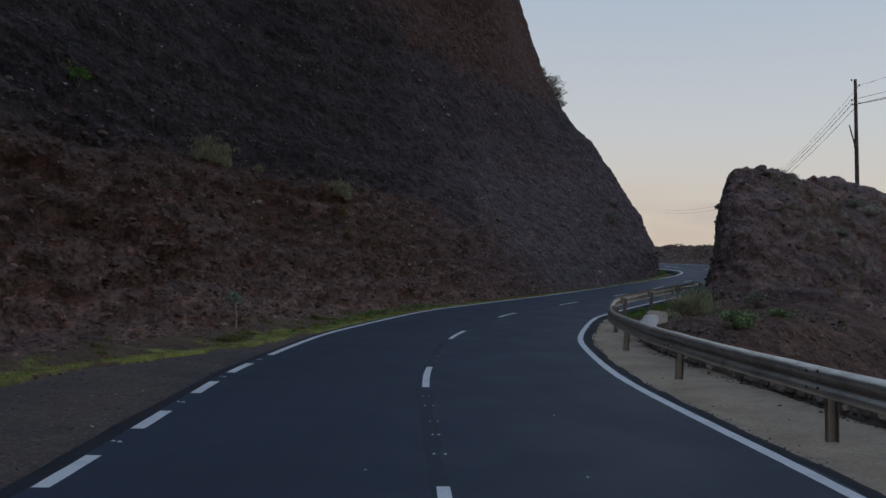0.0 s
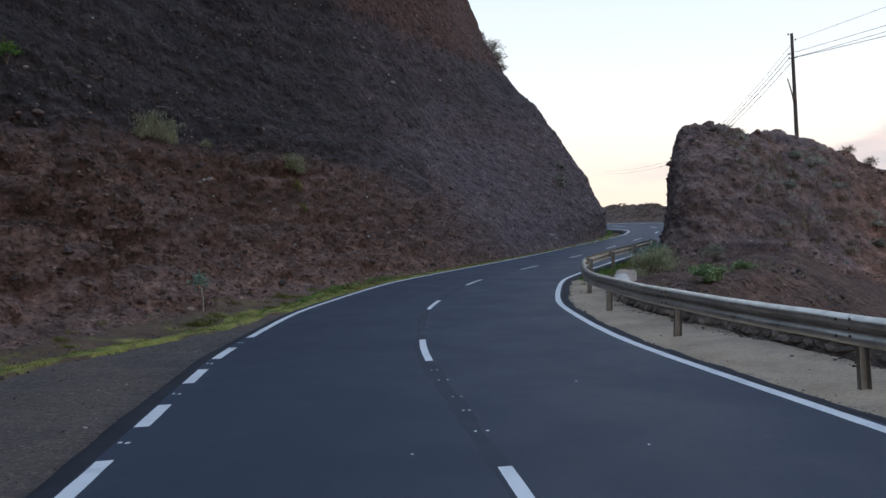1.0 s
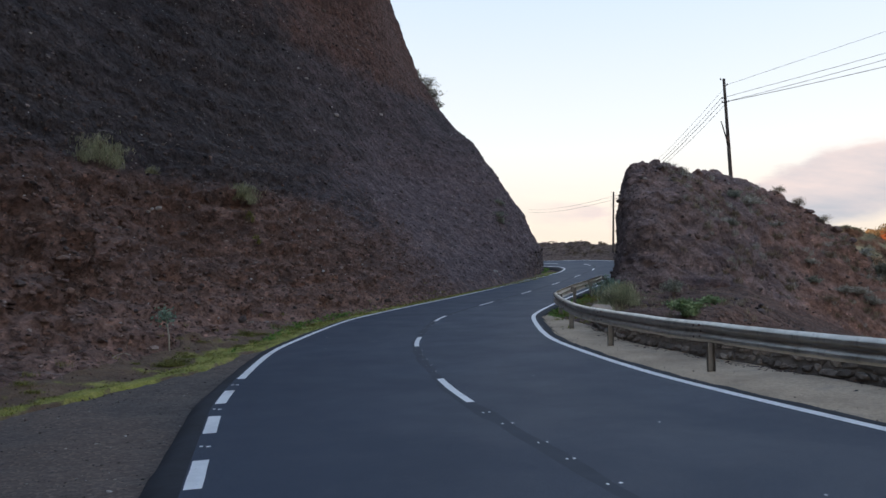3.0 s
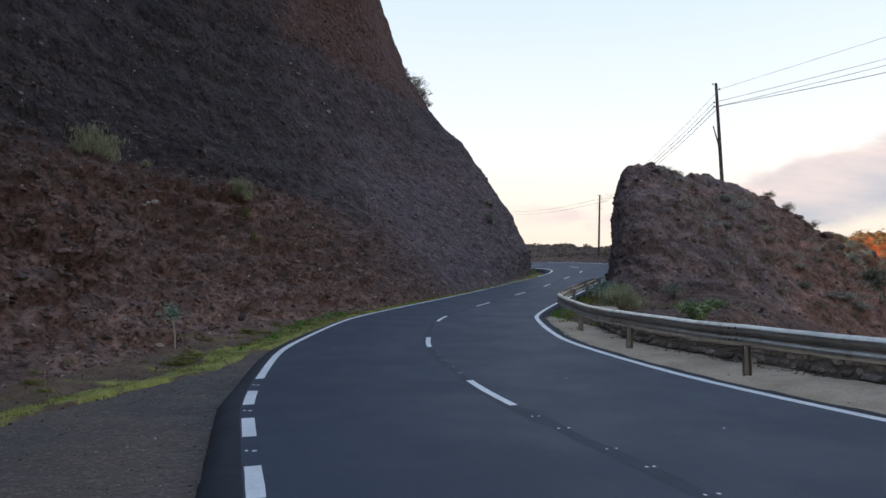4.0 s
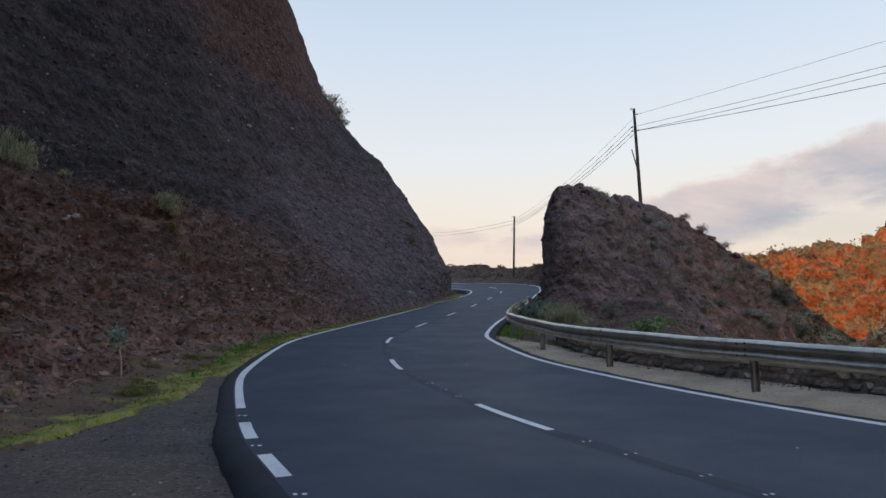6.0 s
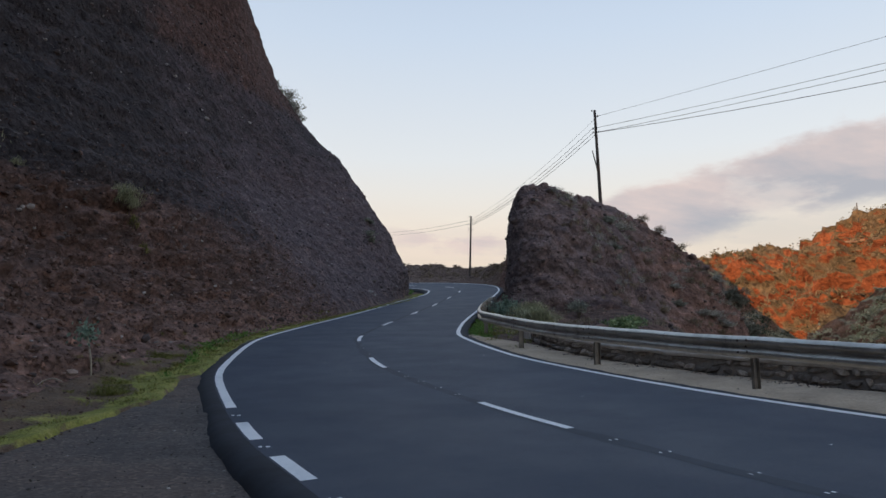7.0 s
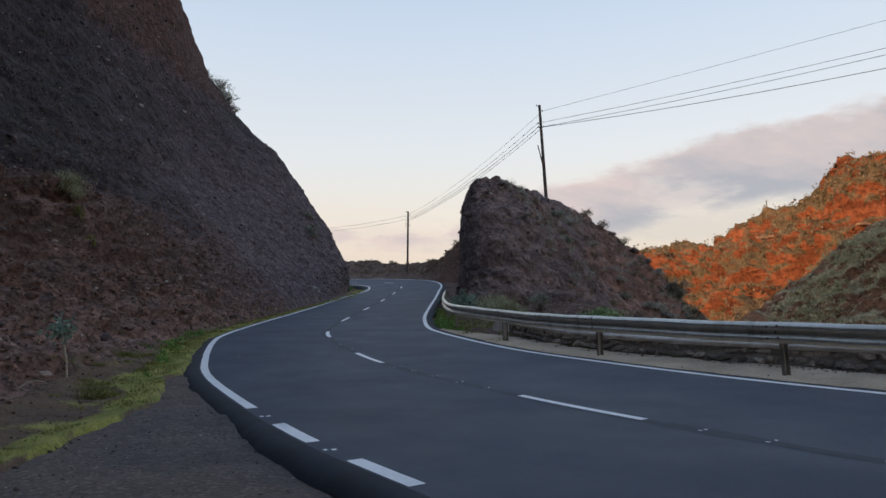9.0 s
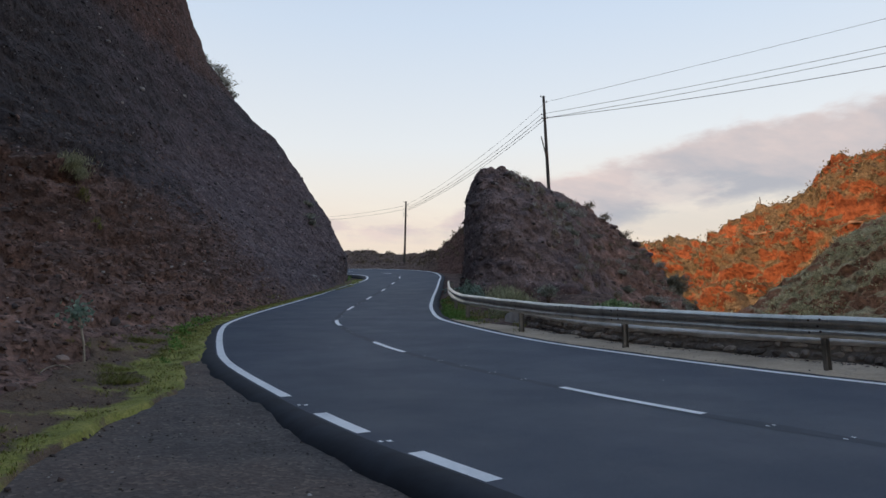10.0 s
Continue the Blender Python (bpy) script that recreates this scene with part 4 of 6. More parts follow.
def build_verge():
    """Moss from the gravel's edge up onto the lowest part of the rubble foot."""
    u = np.arange(36, 104, 0.12)
    T = np.stack([np.interp(u, TOE_S, TOE[:, j]) for j in range(4)], -1)
    d = T[:, 2:4] / np.linalg.norm(T[:, 2:4], axis=1)[:, None]
    line = np.stack([u, 0 * u, 0 * u], -1)
    far = ramp1(T[:, 1], 42, 50)
    lo = np.interp(u, [36, 52, 55, 57.6, 60, 62, 72, 104], [-0.3, -0.25, -0.2, -0.28, -0.33, -0.42, -0.42, -0.45]) + 0.16 * fbm(line, 0.7, 3) - 0.75 * far
    hi = np.interp(u, [36, 54, 57, 61, 64, 67, 75, 104], [0.6, 0.8, 1.1, 1.3, 0.85, 0.55, 0.5, 0.5]) + 0.30 * fbm(line + 9.0, 0.8, 3)
    cols = np.linspace(0, 1, 30)
    rows, soil = [], []
    for c in cols:
        o = lo + (hi - lo) * c
        q = T[:, :2] + d * o[:, None]
        flat = np.column_stack([q, road_z(q[:, 0], q[:, 1]) - 0.125 + 0.075 * ramp1(q[:, 1], 9.5, 15.5) + 0.03 * fbm(np.column_stack([q, 0 * u]), 2.5, 3)])
        rock, _ = on_cliff(u, np.interp(np.maximum(o, 0.0) / K, NEAR_O, NEAR_H) * K)
        w = ramp1(o, 0.0, 0.25)[:, None]
        p = flat * (1 - w) + rock * w
        p[:, 2] = np.maximum(p[:, 2], flat[:, 2]) + 0.045 - 0.09 * (ramp1(np.abs(c - 0.5), 0.46, 0.5))
        rows.append(p)
        m = o - lo                  # metres in from the gravel
        soil.append(0.30 - 0.34 * ramp1(m, 0.02, 0.15) + 0.56 * ramp1(m - np.interp(u, [57, 61, 75], [0.0, 0.40, 0.30]), 0.22, 0.50) + 0.35 * ramp1(np.full(len(u), c), 0.75, 1.0))
    v, soil = np.stack(rows, 1), np.stack(soil, 1)
    me = mesh_from("mossy_verge", v.reshape(-1, 3), grid_faces(*v.shape[:2]), MAT["moss"])
    add_attr(me, "soil", soil.ravel())
    ob = new("mossy_verge", me)
    tagged(ob, "yellow-green mossy grass strip at the cliff foot", "verge", kind="structure")
    return v, soil


VERGE = build_verge()


def blades(pts, height, width, lean, r, droop=0.3):
    """Grass blades, two triangles each; pts their roots."""
    n = len(pts)
    a = r.uniform(0, 6.28, n)
    out = np.stack([np.cos(a), np.sin(a), 0 * a], -1)
    side = np.stack([-np.sin(a), np.cos(a), 0 * a], -1) * (width * r.uniform(0.6, 1.3, n))[:, None] / 2
    h = height * r.uniform(0.5, 1.2, n)
    mid = pts + out * (lean * h * 0.4)[:, None] + np.array([0, 0, 1]) * (h * 0.6)[:, None]
    tip = pts + out * (lean * h)[:, None] + np.array([0, 0, 1]) * (h * (1 - droop * r.uniform(0, 1, n)))[:, None]
    v = np.stack([pts - side, pts + side, mid + side * 0.8, mid - side * 0.8, tip], 1).reshape(-1, 3)
    k = np.arange(n)[:, None] * 5
    f = np.concatenate([k + np.array([[0, 1, 2]]), k + np.array([[0, 2, 3]]), k + np.array([[3, 2, 4]])])
    return v, f


def leaves(pts, size, r, long=2.0, up=0.3, axis=None):
    """Small folded leaves at pts, as two triangles each."""
    n = len(pts)
    a = r.normal(0, 1, (n, 3)) if axis is None else axis + r.normal(0, 0.35, (n, 3))
    a[:, 2] += up
    a /= np.linalg.norm(a, axis=1)[:, None]
    b = np.cross(a, r.normal(0, 1, (n, 3)))
    b /= np.linalg.norm(b, axis=1)[:, None]
    c = np.cross(a, b)
    s = size * r.uniform(0.6, 1.3, n)[:, None]
    tip = pts + a * s * long
    m1, m2 = pts + a * s * long * 0.5 + b * s * 0.5 + c * s * 0.15, pts + a * s * long * 0.5 - b * s * 0.5 + c * s * 0.15
    v = np.stack([pts, m1, tip, m2], 1).reshape(-1, 3)
    k = np.arange(n)[:, None] * 4
    return v, np.concatenate([k + np.array([[0, 1, 2]]), k + np.array([[0, 2, 3]])])


def build_grass():
    v, soil = VERGE
    r = np.random.RandomState(21)
    n = 60000
    i, j = r.randint(0, v.shape[0] - 1, n), r.randint(0, v.shape[1] - 1, n)
    f, g = r.uniform(0, 1, (n, 1)), r.uniform(0, 1, (n, 1))
    q = v[i, j] * (1 - f) * (1 - g) + v[i + 1, j] * f * (1 - g) + v[i, j + 1] * (1 - f) * g + v[i + 1, j + 1] * f * g
    patch = fbm(q * np.array([1, 1, 0]), 1.3, 3)
    keep = patch * 0.9 > soil[i, j] * 1.5 - 0.15
    q, s = q[keep], soil[i, j][keep]
    bv, bf = blades(q - np.array([0, 0, 0.01]), 0.045 + 0.015 * s, 0.011, 0.8, r)
    ob = new("verge_grass", mesh_from("verge_grass", bv, bf, MAT["grass"]))
    tagged(ob, "short yellow-green grass blades on the verge", "grass", kind="stuff")


build_grass()


def verge_clods():
    v, soil = VERGE
    r = np.random.RandomState(23)
    n = 2400
    i, j = r.randint(100, 330, n), r.randint(6, v.shape[1], n)
    keep = soil[i, j] > 0.3
    p = v[i, j][keep] + r.normal(0, 0.04, (keep.sum(), 3)) * np.array([1, 1, 0.1])
    scatter_stones("verge_clods", p, power(r, len(p), 0.010, 0.045, 2.2), MAT["clod"], "brown clods and stones behind the moss", "stones", 24)


verge_clods()


# ---------------------------------------------------------------- plants
def joined(name, pieces, mat, parent, label="", smooth=True):
    vs, fs, n = [], [], 0
    for v, f in pieces:
        vs.append(v)
        fs.append(f + n)
        n += len(v)
    ob = new(name, mesh_from(name, np.concatenate(vs), np.concatenate(fs), mat, smooth))
    ob.parent = parent
    if label:
        ob["label"] = label
    return ob


def stem_mesh(a, b, r0, r1, n=5):
    """Tapered stems from a to b (rows)."""
    a, b = np.atleast_2d(a), np.atleast_2d(b)
    w = b - a
    w = w / np.linalg.norm(w, axis=1)[:, None]
    ref = np.where(np.abs(w[:, 2:3]) > 0.9, np.array([[1.0, 0, 0]]), np.array([[0, 0, 1.0]]))
    p = np.cross(w, ref)
    p /= np.linalg.norm(p, axis=1)[:, None]
    q = np.cross(w, p)
    t = np.arange(n) * 2 * np.pi / n
    ring = p[:, None] * np.cos(t)[None, :, None] + q[:, None] * np.sin(t)[None, :, None]
    v = np.concatenate([a[:, None] + ring * r0, b[:, None] + ring * r1], 1)
    k = np.arange(len(a))[:, None, None] * 2 * n
    j = np.arange(n)
    tri = np.stack([np.stack([j, (j + 1) % n, (j + 1) % n + n], -1), np.stack([j, (j + 1) % n + n, j + n], -1)], 0).reshape(-1, 3)
    return v.reshape(-1, 3), (k + tri[None]).reshape(-1, 3)


def shrub(name, foot, width, height, leaf, count, mat, label, category, seed, style="leafy", group=""):
    """A shrub of forking stems; leafy: small leaves round the twig ends; broom: fine upright stems; rosette: long leaves."""
    r = np.random.RandomState(seed)
    ob = empty(name, foot)
    k = 10 if style != "broom" else 14
    a = r.uniform(0, 6.28, k)
    lean = r.uniform(0.15, 1.0, k)
    tips = np.stack([np.cos(a) * lean * width / 2, np.sin(a) * lean * width / 2, height * (1 - 0.55 * lean ** 2) * r.uniform(0.75, 1.05, k)], -1)
    root = np.zeros((k, 3)) + np.array([0, 0, -0.05])
    midp = tips * np.array([0.45, 0.45, 0.55])
    w0 = 0.02 * height + 0.006
    twigs = [stem_mesh(root, midp, w0, w0 * 0.7), stem_mesh(midp, tips, w0 * 0.7, w0 * 0.25)]
    m = 5
    sub_root = np.repeat(midp + (tips - midp) * 0.4, m, 0)
    sub_tip = np.repeat(tips, m, 0) + r.normal(0, 1, (k * m, 3)) * np.array([0.16 * width, 0.16 * width, 0.10 * height])
    sub_tip[:, 2] = np.maximum(sub_tip[:, 2], 0.05 * height)
    twigs.append(stem_mesh(sub_root, sub_tip, w0 * 0.35, w0 * 0.12, 4))
    joined("stem", twigs, MAT["twig"], ob)
    if style == "broom":
        i = r.randint(0, k * m, count)
        t = r.uniform(0.1, 1, count)[:, None]
        base = sub_root[i] + (sub_tip[i] - sub_root[i]) * t + r.normal(0, 0.05 * width, (count, 3))
        ball = r.normal(0, 1, (count, 3))
        ball /= np.linalg.norm(ball, axis=1)[:, None]
        ball = np.abs(ball) ** 1.0 * np.sign(ball) * (r.uniform(0.35, 1, count) ** 0.5)[:, None] * np.array([width * 0.46, width * 0.46, height * 0.75])
        ball[:, 2] = np.abs(ball[:, 2])
        pick = r.uniform(0, 1, count) < 0.6
        base[pick] = ball[pick]
        base[:, 2] = np.clip(base[:, 2], 0, height)
        v, f = blades(base, leaf, leaf * 0.08, 0.8, r, 0.2)
    elif style == "rosette":
        i = r.randint(0, k * m, count)
        ax = sub_tip[i] / np.linalg.norm(sub_tip[i], axis=1)[:, None]
        v, f = leaves(sub_tip[i] * r.uniform(0.75, 1.05, count)[:, None], leaf, r, 3.2, 0.4, ax)
    else:
        i = r.randint(0, k * m, count)
        t = r.uniform(0.3, 1.1, count)[:, None]
        pts = sub_root[i] + (sub_tip[i] - sub_root[i]) * t + r.normal(0, 1, (count, 3)) * np.array([0.05 * width, 0.05 * width, 0.04 * height])
        pts[:, 2] = np.maximum(pts[:, 2], 0.02)
        v, f = leaves(pts, leaf, r)
    joined("foliage", [(v, f)], mat, ob)
    tagged(ob, label, category, group)
    return ob


def build_weeds():
    """Low broad-leaved weeds along the left edge of the road."""
    r = np.random.RandomState(31)
    vs = []
    spots = [(13.2, 0.5), (14.5, 0.6), (15.2, 0.7), (16, 0.9), (17.2, 1.1), (17.9, 1.0), (18.6, 1.2), (19.4, 1.1), (20.4, 1.2), (21.4, 1.0), (22.4, 1.0), (23.5, 0.9), (26, 0.5), (30, 0.5), (34, 0.5), (39, 0.6), (43, 0.9), (44, 0.7), (52, 0.8), (54, 1.0), (55.5, 1.1), (57, 1.2), (58.5, 1.2), (60, 1.0)]
    for s, size in spots:
        for _ in range(int(10 * size)):
            c = along([s + r.normal(0, 0.7)], -3.65 - abs(r.normal(0, 0.25)) - 0.25 * size)[0]
            n = r.randint(14, 40)
            q = c + r.normal(0, 0.11 * size, (n, 2))
            z = road_z(q[:, 0], q[:, 1]) - 0.10 + r.uniform(0, 0.18 * size, n)
            vs.append(leaves(np.column_stack([q, z]), 0.045, r, 1.6, 0.8))
    vv, ff, n = [], [], 0
    for v, f in vs:
        vv.append(v)
        ff.append(f + n)
        n += len(v)
    ob = new("roadside_weeds", mesh_from("roadside_weeds", np.concatenate(vv), np.concatenate(ff), MAT["weed"]))
    tagged(ob, "fresh green broad-leaved weeds along the road edge", "weeds", kind="stuff")


build_weeds()

# ---------------------------------------------------------------- outcrop on the right
MOUND = K * np.array([  # foot x, y, z and crest x, y, z
    (25, 51, 7.6, 28, 50, 10), (20.2, 45.1, 6.3, 22.5, 43.8, 12.45), (15.95, 40.4, 5.4, 16.7, 39.95, 11.7), (13.5, 37.25, 5.0, 15.2, 39.15, 10.9), (12.85, 34.6, 4.4, 14.85, 37.55, 11.85),
    (13.85, 32.4, 3.2, 15.65, 37.4, 12.3), (17.5, 30.95, 1.6, 17.6, 38.2, 12.65), (21.95, 31.35, -0.5, 19.9, 39.75, 12.7), (26.35, 32.6, -3, 23.9, 43.0, 13.7),
    (30.65, 33.95, -5, 29.55, 43.3, 11.85), (36.75, 36, -8, 32.5, 41.3, 8.45), (41, 41, -10, 35.5, 43.3, 4.3), (42, 50, -10, 36.5, 50, 3)])


def mound_point(c, t, rough=True):
    p = c[:, :3] + (c[:, 3:] - c[:, :3]) * t[:, None]
    tt = np.clip(t, 0, 1)
    d = c[:, 3:5] - c[:, :2]
    d = d / np.linalg.norm(d, axis=1)[:, None]
    # face: hollow low down, full near the crest
    p[:, 2] += np.sin(tt * np.pi) * 0.45 + 0.5 * np.sin(tt * 2 * np.pi - np.pi) * 0.9
    if rough:
        q = np.column_stack([-d * 0.8, np.full(len(p), 0.6)])
        layer = np.stack([p[:, 0] * 0.16, p[:, 2] + 0.42 * (p[:, 0] - 16) + 0.2 * p[:, 1], 0 * t], -1)
        disp = 0.32 * fbm(p, 0.3, 2) + 0.24 * fbm(p, 0.8, 3, 0.55) + 0.34 * fbm(layer, 0.75, 3, 0.6) * (1 - ramp1(tt, 0.9, 1.0)) + 0.12 * fbm(p, 2.4, 3, 0.65)
        p = p + q * disp[:, None]
    return p


MOUND_C = spline(MOUND, 0.13)


def build_mound():
    t = np.concatenate([[-0.12], np.linspace(0, 1, 110)])
    nu, nv = len(MOUND_C), len(t)
    C, t_ = np.repeat(MOUND_C, nv, 0), np.tile(t, nu)
    v = mound_point(C, t_).reshape(nu, nv, 3)
    back = v[:, -1].copy()
    back[:, :2] += (np.array([27.0, 46.5]) * K - back[:, :2]) * 0.35
    back[:, 2] -= 0.8
    v = np.concatenate([v, back[:, None]], 1)
    me = mesh_from("outcrop", v.reshape(-1, 3), grid_faces(nu, nv + 1)[:, ::-1], MAT["mound"])
    x, z = v[..., 0].ravel(), v[..., 2].ravel()
    # redder to the right and low down; the nose's shaded side painted darker
    add_attr(me, "soil", 0.15 + 0.55 * ramp1(x, 20, 28) + 0.35 * (1 - ramp1(z, 3.5, 6)) - 0.3 * (1 - ramp1(x, 12.5, 14.5)))
    add_attr(me, "bed", z * 1.1 + 0.12 * x)
    ob = new("outcrop", me)
    tagged(ob, "brown rocky outcrop left standing beside the cutting", "rock outcrop", kind="structure")
    r = np.random.RandomState(41)
    n = 3500
    c = MOUND_C[r.randint(int(len(MOUND_C) * 0.18), int(len(MOUND_C) * 0.85), n)]
    p = mound_point(c, r.uniform(0.0, 1.0, n))
    scatter_stones("outcrop_rubble", p, power(r, n, 0.03, 0.24), MAT["rubble"], "stones weathering out of the outcrop", "rubble", 42)
    # sparse dry plants over the face
    vs = []
    for k in range(900):
        cc = MOUND_C[r.randint(int(len(MOUND_C) * 0.40), int(len(MOUND_C) * 0.82))][None]
        tt = np.array([r.uniform(0.1, 0.93 if r.uniform() < 0.9 else 1.0)])
        p = mound_point(cc, tt)[0]
        if fbm(p[None], 0.45, 2)[0] < -0.02:
            continue
        size = r.uniform(0.10, 0.36)
        m = int(30 + 120 * size)
        base = p + r.normal(0, size * 0.35, (m, 3)) * np.array([1, 1, 0.4])
        vs.append(blades(base, size * 0.9, size * 0.05, 0.7, r))
    half = len(vs) // 2
    for part_, mat, nm, lab in ((vs[:half], MAT["dry"], "dry_tufts", "dry straw-coloured tufts on the outcrop"), (vs[half:], MAT["silver"], "grey_tufts", "grey-green low plants on the outcrop")):
        ob2 = joined(nm, part_, mat, None)
        tagged(ob2, lab, "tufts", kind="stuff")
    return ob


mound = build_mound()

# boulders along the skyline of the outcrop
for k, (u, s) in enumerate(((0.40, 0.20), (0.52, 0.22), (0.66, 0.30), (0.70, 0.42), (0.725, 0.36), (0.755, 0.34))):
    co, fa = STONES[k % len(STONES)]
    ob = new("boulder", mesh_from("boulder", co * s, fa, MAT["mound"], False))
    p = mound_point(MOUND_C[int(u * len(MOUND_C))][None], np.array([0.985]))[0]
    ob.location = (p[0], p[1], p[2] + 0.15 * s)
    add_attr(ob.data, "soil", np.full(len(co), 0.2))
    tagged(ob, "angular brown boulder on the outcrop's skyline", "boulder", "skyline boulders")

# ---------------------------------------------------------------- bank outside the far bend
BANK = K * np.array([(24.5, 48, 7.0, 27.5, 46.5, 10.5), (27.2, 54.5, 8.8, 29.6, 53.5, 13.8), (28.9, 58.5, 9.6, 30.4, 58.2, 15.4), (29.6, 62, 10.4, 30.9, 62, 15.6), (30.0, 66, 11, 31.2, 66.4, 14.1), (30.0, 71, 11.6, 32.4, 72, 13.9), (29.8, 77, 12.2, 34, 80, 15.0),
        (26.5, 82, 12.8, 30, 88, 16.2), (21, 88, 13.2, 23, 95, 16.6), (10, 94, 13.6, 11, 101, 17), (-6, 100, 13.8, -5, 108, 18)])


def build_bank():
    c = spline(BANK, 0.25)
    t = np.concatenate([[-0.5], np.linspace(0, 1, 34)])
    nu, nv = len(c), len(t)
    C, t_ = np.repeat(c, nv, 0), np.tile(t, nu)
    p = C[:, :3] + (C[:, 3:] - C[:, :3]) * t_[:, None]
    p[:, 2] += (0.30 * fbm(p, 0.4, 3) + 0.16 * fbm(p, 1.5, 3)) * (0.2 + 0.8 * np.clip(t_, 0, 1)) * 1.2
    v = p.reshape(nu, nv, 3)
    back = v[:, -1].copy()
    back[:, :2] += (c[:, 3:5] - c[:, :2]) * 1.2
    back[:, 2] -= 0.5
    v = np.concatenate([v, back[:, None]], 1)
    ob = new("bank", mesh_from("bank", v.reshape(-1, 3), grid_faces(nu, nv + 1)[:, ::-1], MAT["scrub"]))
    tagged(ob, "low brown bank with dry scrub outside the bend", "bank", kind="structure")
    r = np.random.RandomState(51)
    vs = []
    for k in range(700):
        i = r.randint(nu)
        j = r.randint(12, nv)
        q = v[i, j] + r.normal(0, 0.2, 3) * np.array([1, 1, 0.2])
        size = r.uniform(0.12, 0.42)
        base = q + r.normal(0, size * 0.4, (26, 3)) * np.array([1, 1, 0.5])
        vs.append(leaves(base, size * 0.25, r, 2.2, 0.6))
    tagged(joined("bank_scrub", vs, MAT["bank_leaf"], None), "low dry scrub on the bank", "scrub", kind="stuff")


build_bank()


# ---------------------------------------------------------------- hills across the ravine
def build_hill(name, ctrl, mat, label, amp, step, freq, rows, scrub, scrub_mat, scrub_label, size, seed, terrace=0.0, m=16, fine=0.26):
    c = spline(np.array(ctrl) * K, step)
    t = np.linspace(-0.1, 1, rows)
    nu, nv = len(c), len(t)
    C, t_ = np.repeat(c, nv, 0), np.tile(t, nu)
    tt = np.clip(t_, 0, 1)
    zt = tt
    if terrace:
        ph = tt * 4.0 + 0.5 * fbm(C[:, :3], 0.03 * freq, 2)
        zt = tt + terrace * np.sin(ph * 2 * np.pi) / (2 * np.pi * 4.0)
    p = C[:, :3] + (C[:, 3:] - C[:, :3]) * t_[:, None]
    p[:, 2] = C[:, 2] + (C[:, 5] - C[:, 2]) * np.where(t_ < 0, t_, zt)
    d = C[:, 3:5] - C[:, :2]
    d /= np.linalg.norm(d, axis=1)[:, None]
    disp = amp * (1.1 * fbm(p, 0.022 * freq, 3, 0.55, True) - 0.45 + 0.45 * fbm(p, 0.08 * freq, 4, 0.6) + 0.48 * fbm(p, 0.12 * freq, 3, 0.6, True))
    fade = 1 - 0.75 * ramp1(tt, 0.8, 1.0)
    p = p + np.column_stack([-d * 0.9, np.full(len(p), 0.30)]) * (disp * fade)[:, None]
    p = p + np.column_stack([-d, np.full(len(p), 0.6)]) * (0.22 * amp * fbm(p, 0.28 * freq, 3, 0.65) + 0.09 * amp * fbm(p, 0.9 * freq, 2))[:, None]
    v = p.reshape(nu, nv, 3)
    back = v[:, -1].copy()
    back[:, :2] += d.reshape(nu, nv, 2)[:, -1] * 30
    back[:, 2] -= 5
    v = np.concatenate([v, back[:, None]], 1)
    ob = new(name, mesh_from(name, v.reshape(-1, 3), grid_faces(nu, nv + 1)[:, ::-1], mat))
    tagged(ob, label, "hillside", kind="structure")
    if scrub:
        r = np.random.RandomState(seed)
        i, j = r.randint(0, nu, scrub * 3), r.randint(int(nv * 0.15), nv, scrub * 3)
        q = v[i, j]
        patch = fbm(q, 0.08 * freq, 3) > -0.10
        q = q[patch][:scrub]
        sz = power(r, len(q), size * 0.5, size * 2.0, 2.0)
        base = np.repeat(q, m, 0) + r.normal(0, 1, (len(q) * m, 3)) * np.repeat(sz, m)[:, None] * np.array([0.45, 0.45, 0.28])
        base[:, 2] += np.repeat(sz, m) * 0.25
        n = len(base)
        a = r.normal(0, 1, (n, 3))
        vv, ff = leaves(base, 1.0, r, 1.5, 0.3)
        w = np.repeat(np.repeat(sz, m) * fine, 4)[:, None]
        cc = np.repeat(base, 4, 0)
        vv = cc + (vv - cc) * w
        tagged(joined(name + "_scrub", [(vv, ff)], scrub_mat, None), scrub_label, "scrub", kind="stuff")
    return ob


build_hill("red_hillside", [(160, 300, -14, 225, 360, 62), (150, 200, -14, 212, 222, 53), (152, 172, -14, 203, 188, 49.5), (152, 155, -14, 199, 168, 43.5), (150, 146, -14, 192, 158, 45), (150, 130, -14, 192.6, 140, 47), (152, 116, -14, 195.5, 126, 50), (150, 108, -14, 196, 120.5, 58), (152, 100, -14, 199, 113, 62.5),
                            (154, 88, -14, 203, 100, 65), (154, 70, -14, 206, 80, 68), (150, 30, -14, 206, 34, 70), (140, -30, -14, 200, -40, 66), (120, -100, -14, 180, -120, 60)],
           MAT["orange"], "red ochre canyon side lit by low sun", 9, 0.9, 1.0, 190, 14000, MAT["far_scrub"], "dry scrub dotted over the red canyon side", 1.15, 61, 0.95, 12, 0.30)
build_hill("scrub_slope", [(60, 84, -16, 93, 96, 2), (66, 74, -15, 97, 86, 8.5), (72, 60, -14, 102, 74, 16.5), (78, 46, -14, 107, 62, 24.5), (82, 28, -14, 112, 44, 31), (84, 0, -14, 118, 10, 36), (80, -40, -14, 118, -45, 38)],
           MAT["green_hill"], "grey-green scrub slope in shade", 3, 0.5, 2.6, 130, 8500, MAT["slope_leaf"], "grey-green scrub covering the shaded slope", 0.75, 62, 0.0, 18, 0.24)
